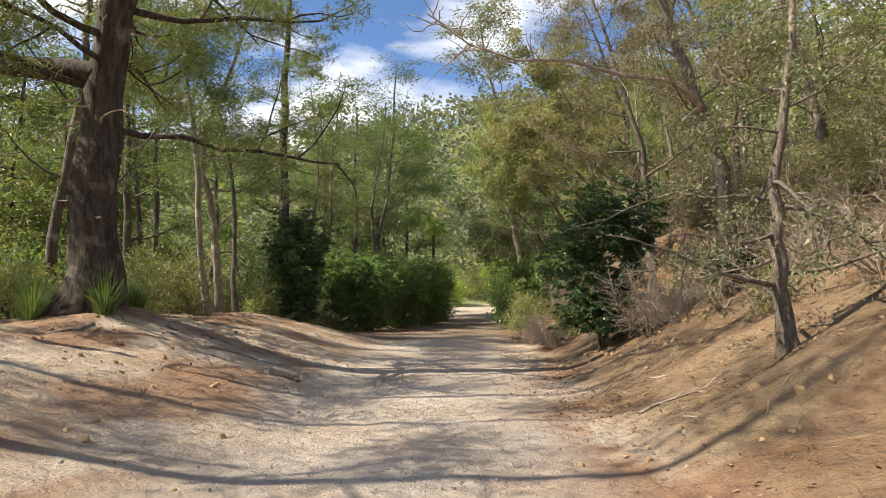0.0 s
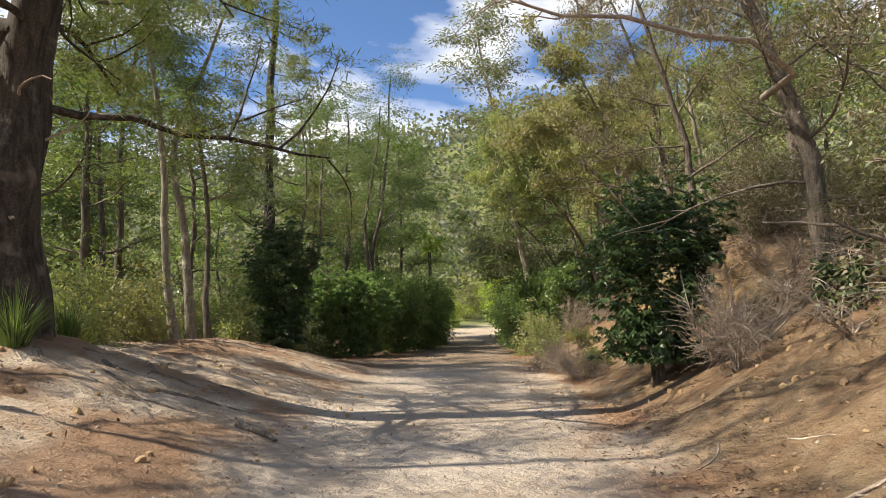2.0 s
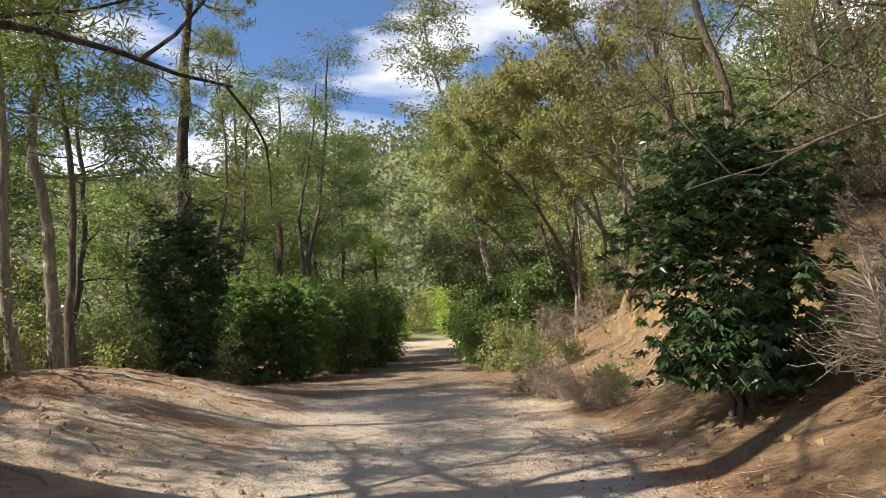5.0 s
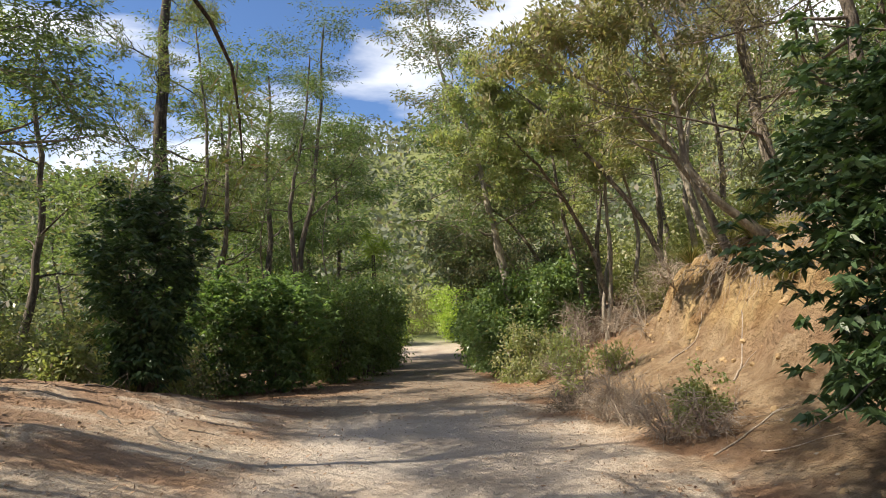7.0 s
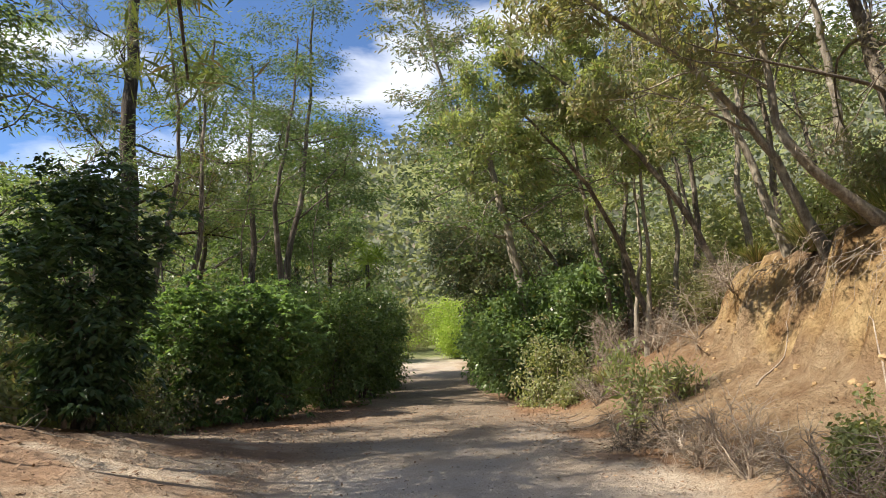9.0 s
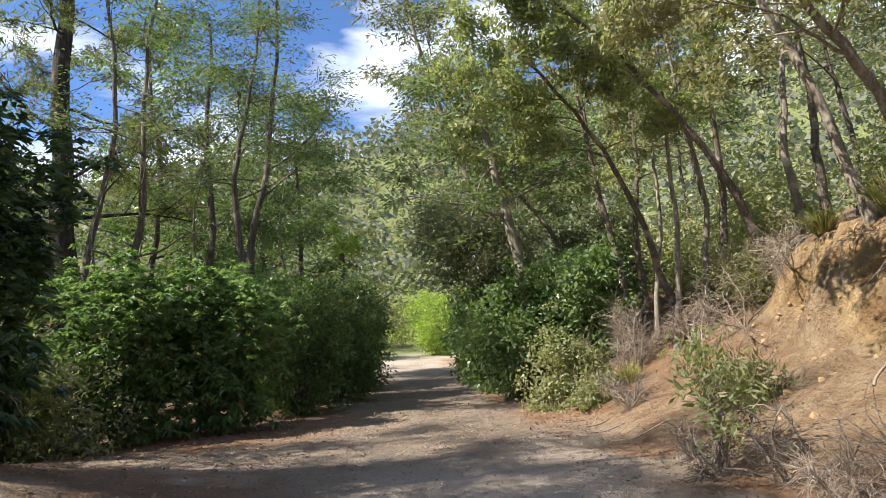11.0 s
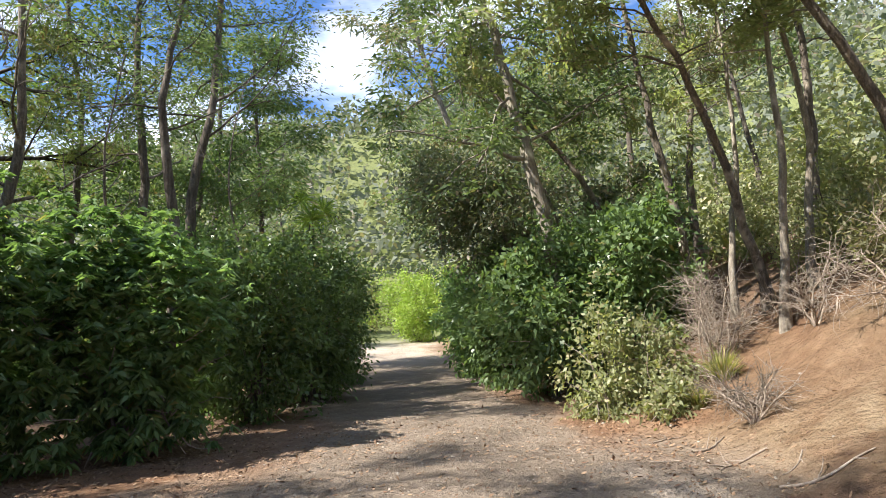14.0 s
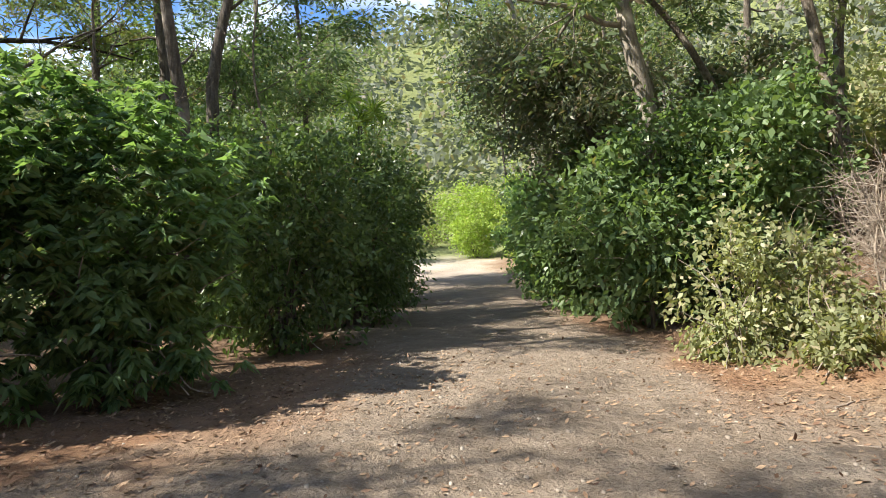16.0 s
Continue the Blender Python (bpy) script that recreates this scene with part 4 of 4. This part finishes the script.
bush("feathery_shrub", 4.4, 24.1, 0.4, 0.35, 0.85, FINE, LEAF_OLIVE, DEAD, "soft feathery shrub at the foot of the cut bank", "shrub", "feathery shrubs", 18, 40, seed=281, hollow=0.2, low=0.5)
bush("bank_seedling", 4.7, 9.0, 0.25, 0.25, 0.6, FINE, LEAF_TEA, DEAD, "wispy seedling clinging to the clay bank", "seedling", "seedlings", 12, 30, seed=286, twigs=4, stems=3)
bush("bank_seedling", 5.3, 10.2, 0.3, 0.3, 0.7, FINE, LEAF_OLIVE, DEAD, "wispy seedling clinging to the clay bank", "seedling", "seedlings", 14, 30, seed=287, twigs=4, stems=3)
bush("glossy_sapling", 5.4, 12.0, 0.5, 0.5, 1.5, GLOSSY, LEAF_GLOSSY, BARK_GREY, "glossy-leaved sapling on the clay slope", "sapling", "", 60, 11, seed=285, low=0.4, twigs=0, stems=3)
bush("green_shrub", 3.45, 18.6, 0.38, 0.38, 0.9, ("open", 0.07, 0.035, 0.12, 0.8), LEAF_OLIVE, BARK_GREY, "small leafy green shrub on the clay slope", "shrub", "", 80, 45, seed=282, hollow=0.3, twigs=4)
bush("young_shrub", -6.7, 25.4, 0.6, 0.5, 1.3, FINE, LEAF_OLIVE, BARK_GREY, "spindly young shrub on bare red dirt", "shrub", "", 45, 45, seed=283, low=0.35, hollow=0.2)
for k, (bx, by, rx, h, leaf) in enumerate([(8.2, 30.0, 1.3, 2.2, LEAF_LIGHT), (9.6, 33.0, 1.6, 3.0, LEAF_LIGHT), (7.4, 27.8, 1.0, 1.8, LEAF_TEA), (9.0, 25.5, 1.4, 2.2, LEAF_OLIVE), (8.0, 22.6, 1.2, 1.9, LEAF_TEA), (8.6, 19, 1.4, 2.4, LEAF_DARK), (9.8, 15, 1.5, 2.4, LEAF_TEA), (10.5, 11, 1.5, 2.4, LEAF_OLIVE), (8.8, 38, 2, 4, LEAF_OLIVE), (11.5, 27, 1.8, 3.2, LEAF_DARK), (11.5, 22, 1.8, 3, LEAF_TEA), (7.6, 14.8, 0.9, 1.6, LEAF_BROWN)]):
    bush("slope_shrub", bx, by, rx, rx * 0.9, h, SMALL if k % 2 else FINE, leaf, BARK_GREY, "dry scrubby undergrowth on the wooded slope", "shrub", "slope undergrowth", 110, 38, seed=300 + k, hollow=0.3, twigs=18)

for k, (bx, by, rx, h) in enumerate([(6.9, 12.2, 1.3, 3.2), (7.9, 14.8, 1.4, 3.6), (8.6, 10.6, 1.4, 3.0), (9.2, 13.0, 1.5, 4.2), (7.0, 17.0, 1.2, 3.0), (7.6, 19.6, 1.2, 2.6), (7.4, 9.0, 1.0, 2.2)]):
    bush("brown_shrub", bx, by, rx, rx, h, TEA_NEAR, LEAF_BROWN if k % 3 else LEAF_TEA, BARK_STRINGY, "dry brown wispy shrub crowning the clay bank", "shrub", "brown shrubs", 150, 72, seed=330 + k, hollow=0.25, twigs=22)
UNDER = ("open", 0.22, 0.10, 0.50, 0.8)
for k, (bx, by, rx, h, leaf) in enumerate([(-10, 36, 2.2, 6, LEAF_DARK), (-13, 29, 2.2, 6, LEAF_DARK), (-8, 41, 2.4, 6, LEAF_DARK), (-12, 40, 2.6, 6.5, LEAF_TEA), (-4.5, 43, 2.2, 6, LEAF_WATTLE), (-15, 33, 2.6, 6, LEAF_DARK), (-14, 22, 2.2, 5, LEAF_DARK), (-13, 17, 2.0, 4.5, LEAF_WATTLE), (-17, 40, 2.8, 7, LEAF_OLIVE), (-10, 47, 2.6, 7, LEAF_DARK), (-6, 50, 2.6, 7, LEAF_OLIVE), (-2.5, 49, 1.8, 3.2, LEAF_LIME),
                                          (0.2, 57, 2.2, 4.5, LEAF_LIME), (3.0, 70, 2.5, 5.0, LEAF_TEA), (6.0, 74, 2.5, 5.5, LEAF_LIME), (9.0, 72, 2.4, 5.0, LEAF_OLIVE), (10, 60, 2.4, 5, LEAF_LIME), (8.4, 52, 2.0, 4.5, LEAF_LIME), (10.5, 40, 2.2, 4.5, LEAF_LIGHT), (12, 33, 2.2, 4, LEAF_LIGHT), (10.2, 36.2, 2.0, 3.2, LEAF_LIGHT), (13.6, 37, 2.4, 4, LEAF_LIGHT), (15.5, 42, 2.6, 4.5, LEAF_LIGHT), (12.8, 45, 2.4, 4, LEAF_LIGHT), (13.5, 20, 2.2, 5, LEAF_TEA), (12.5, 12, 2.2, 5, LEAF_BROWN), (-20, 28, 2.6, 6, LEAF_OLIVE), (-19, 20, 2.4, 5.5, LEAF_WATTLE), (-23, 33, 3, 7, LEAF_WATTLE), (13, 8, 2, 4, LEAF_TEA)]):
    bush("understory_bush", bx, by, rx, rx, h, UNDER, leaf, BARK_GREY, "leafy understory thicket behind the first trees", "bush", "understory", 110, 30, seed=350 + k, hollow=0.4, twigs=0, stems=4)

# ---- dead brush ----
DRY = "tangle of bare grey-brown dead twigs on the clay bank"
dead_brush("dead_brush", 4.6, 12.9, 0.9, 1.3, 420, DRY, 401, aim=(-0.7, -0.1, 0.4), group="dead brush")
dead_brush("dead_brush", 3.9, 12.1, 0.8, 1.6, 420, DRY, 413, aim=(-0.5, 0, 0.6), group="dead brush")
dead_brush("dead_brush", 5.0, 9.4, 0.6, 0.8, 220, DRY, 414, aim=(-0.5, -0.2, 0.1), group="dead brush")
dead_brush("dead_brush", 4.6, 10.6, 0.5, 0.6, 160, DRY, 415, aim=(-0.5, -0.2, 0.0), group="dead brush")
dead_brush("dead_brush", 5.9, 10.8, 0.8, 1.2, 260, DRY, 416, aim=(-0.5, -0.2, 0.2), group="dead brush")
for k, (bx, by, r, h) in enumerate([(5.6, 8.2, 0.9, 1.2), (6.4, 9.6, 1.1, 1.5), (6.8, 11.6, 1.2, 1.6), (5.6, 12.6, 0.9, 1.2), (7.0, 7.6, 1.2, 1.5), (7.2, 13.6, 1.2, 1.8), (5.0, 13.6, 0.8, 1.0), (3.0, 18.6, 0.6, 0.8), (3.3, 18.0, 0.5, 0.7), (3.0, 20.8, 0.6, 0.7)]):
    dead_brush("dead_brush", bx, by, r, h, 300, DRY, 440 + k, aim=(-0.5, -0.2, 0.1), group="dead brush")
for k, (bx, by, r, h) in enumerate([(3.2, 21.9, 0.7, 0.9), (2.9, 22.6, 0.5, 0.7), (4.4, 27.6, 0.7, 0.5)]):
    dead_brush("dead_brush", bx, by, r, h, 240, "dark tangle of dead brown twigs on the clay", 460 + k, BARK_STRINGY, (-0.3, -0.2, 0.0), "dead brush")
dead_brush("dead_brush", 6.2, 15.0, 1.2, 1.3, 480, DRY, 402, aim=(-0.6, -0.3, 0.1), group="dead brush")
dead_brush("dead_brush", 3.0, 19.8, 0.7, 0.8, 200, DRY, 403, group="dead brush")
dead_brush("dead_brush", 3.1, 23.4, 0.4, 0.45, 120, DRY, 404, group="dead brush")
dead_brush("dead_brush", 5.5, 29.6, 0.9, 1.3, 200, DRY, 405, group="dead brush")
dead_brush("dead_brush", 6.6, 27.2, 0.9, 1.2, 240, DRY, 406, aim=(-0.4, -0.2, -0.2), group="dead brush")
dead_brush("dead_brush", 4.1, 27.2, 0.6, 0.7, 150, DRY, 407, group="dead brush")

dead_brush("dead_brush", 5.2, 29.5, 1.0, 1.7, 300, DRY, 411, group="dead brush")
dead_brush("dead_brush", 6.0, 30.6, 1.0, 1.6, 260, DRY, 412, group="dead brush")
dead_brush("dead_brush", 7.0, 26.2, 0.9, 1.2, 300, DRY, 408, aim=(-0.5, -0.3, 0.0), group="dead brush")
dead_brush("dead_brush", 5.9, 18.6, 0.9, 1.1, 300, DRY, 409, aim=(-0.6, -0.3, -0.1), group="dead brush")
dead_brush("dead_brush", 6.2, 28.4, 0.8, 1.3, 260, DRY, 410, group="dead brush")


def hanging_roots(count, seed):
    """Thin roots that trail out of the turf over the broken edge."""
    rng = rng_for(seed)
    for k in range(count):
        y = rng.uniform(17.5, 26.5)
        x = float(scarp_line(y)) + rng.uniform(0.35, 0.9)
        z = float(land(x, y))
        root = thing("root_tangle", x, y, z, "dry roots trailing over the broken bank edge", "roots", "root tangles")
        for j in range(6):
            shape = Shape()
            s = np.array([rng.normal() * 0.15, rng.normal() * 0.3, 0.02])
            n = 7
            f = np.linspace(0, 1, n)
            reach, drop = rng.uniform(0.3, 0.9), rng.uniform(0.3, 0.95)
            q = s + np.stack([-reach * f ** 0.7, rng.normal() * 0.25 * f, -drop * f ** 1.6], 1) + rng.normal(size=(n, 3)) * 0.03
            q[:, 2] = np.maximum(q[:, 2], land(q[:, 0] + x, q[:, 1] + y) - z + 0.015)
            tube(shape, q, np.linspace(0.007, 0.002, n), 4)
            part("root", shape.mesh("root", DEAD, True), root)


hanging_roots(18, 431)

# ---- a bare limb that reaches across the track from the first leaning tea tree ----
def reaching_limb():
    rng = rng_for(430)
    root = bpy.data.objects["tea_tree"]
    foot = np.array(root.matrix_basis.translation)
    q = np.array([(4.9, 12.0, 4.9), (4.3, 12.0, 5.4), (3.4, 12.0, 5.5), (2.4, 12.05, 5.8), (1.4, 11.9, 5.75), (0.5, 12.0, 6.1), (-0.3, 12.0, 6.7)]) - foot
    q = np.vstack([(-0.9, 0.1, 3.6), q])
    limb = Shape()
    tube(limb, q, np.linspace(0.06, 0.012, 8), 6)
    for k in range(26):
        b = grow(rng, along(q, rng.uniform(0.3, 1.0) * 0.99), rng.normal(size=3) * np.array([1, 1, 0.7]) + np.array([-0.7, 0, 0.35]), rng.uniform(0.5, 1.5), 6, 0.22, 0.02)
        tube(limb, b, np.linspace(0.016, 0.004, 7), 4)
    part("branch", limb.mesh("branch", DEAD, True), root, "bare pale limb reaching over the track")


reaching_limb()

# ---- grass and spiky plants ----
for k, (bx, by, r, h) in enumerate([(6.9, 23.4, 0.8, 0.8), (7.5, 24.4, 0.9, 0.9), (7.3, 22.2, 0.8, 0.8), (6.4, 20.6, 0.6, 0.5), (6.6, 21.9, 0.5, 0.45), (7.2, 25.6, 0.6, 0.6), (-6.1, 11.6, 0.7, 1.0), (-6.3, 13.2, 0.7, 0.9), (-7.4, 11.6, 0.7, 1.0), (-7.7, 13.2, 0.8, 1.1), (5.9, 20.0, 0.5, 0.5), (5.0, 29.0, 0.5, 0.6), (4.3, 28.6, 0.4, 0.4)]):
    tuft("grass_tuft", bx, by, r, h, 220, "arching dry grass tuft at the bank's edge" if bx > 0 else "coarse grass tuft at the pine's foot", 420 + k, BLADE if bx > 0 else LEAF_DARK, 0.016 if bx > 0 else 0.009, hang=1.1, group="grass tufts")


def cabbage_tree(x, y, h):
    root = thing("cabbage_tree", x, y, float(land(x, y)) - 0.1, "cabbage tree with spiky sword-leaf heads above the shrubs", "tree")
    trunk = Shape()
    tube(trunk, [(0, 0, 0), (0.05, 0, h * 0.5), (0, 0, h * 0.9)], [0.16, 0.12, 0.1], 8)
    part("trunk", trunk.mesh("trunk", BARK_GREY, True), root)
    rng = rng_for(77)
    head = Shape()
    for c in ((0, 0, h * 0.92), (0.5, 0.1, h * 0.98), (-0.4, 0.2, h * 1.05)):
        way = rng.normal(size=(110, 3)) + np.array([0, 0, 0.5])
        leaves(head, np.tile(np.array(c), (110, 1)), way, 0.95, 0.06, rng, 0.25)
    part("leaf_head", head.mesh("leaf_head", LEAF_LIME), root)


cabbage_tree(-0.7, 46.5, 6.6)


# ---- far woods on the hills ----
def far_woods():
    rng = rng_for(500)
    shape = Shape()
    n = 2300
    a = rng.uniform(-1.25, 1.25, n)
    r = rng.uniform(48, 190, n) ** 1.0
    x, y = 2 + r * np.sin(a), 22 + r * np.cos(a)
    keep = (np.abs(x - road_middle(np.minimum(y, 110))) > 7) | (y > 80)
    x, y, r = x[keep], y[keep], r[keep]
    z = land(x, y)
    for k in range(len(x)):
        h = rng.uniform(5, 11)
        w = h * rng.uniform(0.25, 0.4)
        m = 28
        u = unit(rng.normal(size=(m, 3)))
        c = np.array([x[k], y[k], z[k] + h * 0.5]) + u * np.array([w, w, h * 0.5]) * rng.uniform(0.6, 1.05, (m, 1))
        leaves(shape, c, u + rng.normal(size=(m, 3)) * 0.8, 0.75 + r[k] * 0.006, 0.42 + r[k] * 0.0035, rng, 0.2)
    tagged(new("far_woods", shape.mesh("far_woods", LEAF_FAR_HAZE)), "grey-green bush covering the hills behind, haze mixed into its leaf colour", "woods", kind="stuff")


far_woods()


# ---- small stuff on the ground ----
def scatter_stones():
    rng = rng_for(600)
    n = 3600
    y = rng.uniform(3, 40, n)
    x = road_middle(y) + rng.normal(size=n) * 1.7
    z = land(x, y)
    s = 0.006 + 0.015 * rng.random(n) ** 3
    corner = np.array([[-1, -1, -0.5], [1, -1, -0.5], [1, 1, -0.5], [-1, 1, -0.5], [-0.6, -0.6, 0.7], [0.6, -0.6, 0.7], [0.6, 0.6, 0.7], [-0.6, 0.6, 0.7]])
    v = corner[None] * s[:, None, None] * rng.uniform(0.6, 1.3, (n, 8, 1)) * rng.uniform(0.7, 1.4, (n, 1, 3)) + np.stack([x, y, z], 1)[:, None]
    f = np.array([[4, 5, 6, 7], [0, 1, 5, 4], [1, 2, 6, 5], [2, 3, 7, 6], [3, 0, 4, 7]])
    q = (np.arange(n)[:, None, None] * 8 + f[None]).reshape(-1, 4)
    tagged(new("gravel", quad_mesh("gravel", v.reshape(-1, 3), q, STONE)), "loose pale gravel strewn over the track", "gravel", kind="stuff")


def scatter_litter():
    rng = rng_for(601)
    spots = []
    for cx, cy, sx, sy, n in ((-3.5, 29.6, 2.2, 1.2, 2600), (-1.2, 30.5, 1.2, 1.6, 900), (-2.2, 26.5, 1.8, 2.0, 1500), (1.5, 27.5, 1.5, 2.5, 700), (3.2, 28.2, 0.8, 1.8, 1200), (2.6, 23.5, 0.6, 2.0, 700), (2.0, 11.0, 0.5, 4.0, 1900), (3.6, 10.0, 1.2, 3.5, 700), (-5, 24, 2.0, 2.0, 700), (-4.5, 16, 2.2, 4, 1500), (-4.8, 20.5, 1.8, 2.2, 1200), (-3.5, 11, 2.0, 2.5, 700), (3.3, 33, 0.5, 3, 500), (4.2, 20, 0.9, 4, 700)):
        spots.append(np.stack([rng.normal(cx, sx, n), rng.normal(cy, sy, n)], 1))
    p = np.concatenate(spots)
    z = land(p[:, 0], p[:, 1]) + 0.006
    way = rng.normal(size=(len(p), 3)) * np.array([1, 1, 0.15])
    shape = Shape()
    way = unit(way)
    side = unit(np.cross(way, np.array([0, 0, 1.0]) + rng.normal(size=way.shape) * 0.25))
    at = np.column_stack([p, z])
    ln = rng.uniform(0.03, 0.085, (len(p), 1))
    v = np.stack([at, at + way * ln * 0.5 + side * ln * 0.2, at + way * ln + np.array([0, 0, 0.012]), at + way * ln * 0.5 - side * ln * 0.2 + np.array([0, 0, 0.008])], 1)
    shape.add(v.reshape(-1, 3), np.arange(4 * len(p)).reshape(-1, 4))
    tagged(new("leaf_litter", shape.mesh("leaf_litter", LITTER)), "dry brown fallen leaves under the shrubs", "leaf litter", kind="stuff")


scatter_stones()
scatter_litter()
FALLEN = "dry fallen branch lying on the clay"
for k, (bx, by, turn, ln, r, forks) in enumerate([(2.2, 7.3, 15, 1.0, 0.022, 4), (4.6, 13.2, 40, 1.6, 0.025, 1), (5.2, 12.0, 60, 1.1, 0.02, 1), (3.0, 17.4, 10, 1.5, 0.015, 2), (4.6, 19.6, 40, 1.8, 0.02, 2), (5.0, 22.6, 30, 1.6, 0.02, 2), (2.9, 25.4, -15, 1.0, 0.02, 2),
                                                  (4.6, 25.5, 25, 1.3, 0.018, 2), (-2.9, 10.95, -12, 0.9, 0.06, 0), (-6.8, 17.6, 160, 1.4, 0.03, 2), (3.1, 27.0, 5, 0.8, 0.018, 2), (-5.6, 21.5, 10, 1.3, 0.02, 2), (3.6, 26.4, 170, 0.9, 0.015, 3)]):
    stick("fallen_branch", bx, by, turn, ln, r, FALLEN if bx > 0 else "dark gnarled branch half buried in the dirt", 620 + k, 0.0, forks, DEAD if bx > 0 else BARK_STRINGY, "fallen branches")


# ---- clods of clay under the broken edge ----
def clay_clods():
    rng = rng_for(700)
    shapes = []
    for k in range(5):
        bm = bmesh.new()
        bmesh.ops.create_icosphere(bm, subdivisions=2, radius=1.0)
        for v in bm.verts:
            v.co *= 0.8 + 0.35 * noise.noise(v.co * 1.6 + Vector((k * 7.0, 0, 0)))
            v.co.z *= 0.75
        me = bpy.data.meshes.new("clay_clod")
        bm.to_mesh(me)
        bm.free()
        me.materials.append(CLOD)
        shapes.append(me)
    for k in range(290):
        y = rng.uniform(17.5, 26.8) if k < 120 else rng.uniform(4.5, 15.5)
        x = float(scarp_line(y)) + (rng.normal() * 0.4 + 0.2 if k < 80 else -rng.random() * 2.2)
        if k >= 120:
            x = float(bank_foot(y)) + rng.uniform(-0.3, 3.2) if k < 210 else rng.uniform(-6.2, -1.8)
        size = rng.uniform(0.025, 0.07) if k < 80 else rng.uniform(0.02, 0.07)
        ob = new("clay_clod", shapes[k % 5])
        ob.matrix_world = pose(x, y, float(land(x, y)) + size * 0.1, *(rng.random(3) * 360)) @ Matrix.Diagonal((size, size * 1.2, size, 1))
        tagged(ob, "crumbling ochre clay lump on the cut bank" if x > 0 else "dry clod of pale dirt on the worn clearing", "clay clod", "clay clods")


clay_clods()


# ---- surface roots round the old pine ----
rng_root = rng_for(720)
for k in range(11):
    ra = rng_root.uniform(-1.35, 0.9)
    rd = rng_root.uniform(0.4, 2.6)
    stick("surface_root", -6.3 + rd * math.cos(ra), 12.2 + rd * math.sin(ra), math.degrees(ra) + rng_root.uniform(-25, 25), rng_root.uniform(1.2, 3.2), rng_root.uniform(0.025, 0.055),
          "gnarled pine root lying exposed across worn dirt", 730 + k, -0.05, 0, BARK_STRINGY, "pine roots", 0.2, 0.0)
for k in range(14):
    by = rng_root.uniform(9, 22)
    bx = rng_root.uniform(-6.0, -2.6)
    stick("surface_root", bx, by, rng_root.uniform(-40, 40), rng_root.uniform(0.5, 1.5), rng_root.uniform(0.018, 0.04), "gnarled root half buried in the worn dirt", 800 + k, -0.03, 0, BARK_STRINGY, "pine roots", 0.25, 0.0)
for k in range(26):
    by = rng_root.uniform(5, 29)
    bx = float(bank_foot(by)) + rng_root.uniform(-0.5, 1.8)
    stick("fallen_twig", bx, by, rng_root.uniform(0, 360), rng_root.uniform(0.3, 0.9), rng_root.uniform(0.006, 0.012), "thin dry twig dropped on the clay", 760 + k, 0.0, 1, DEAD, "fallen twigs")
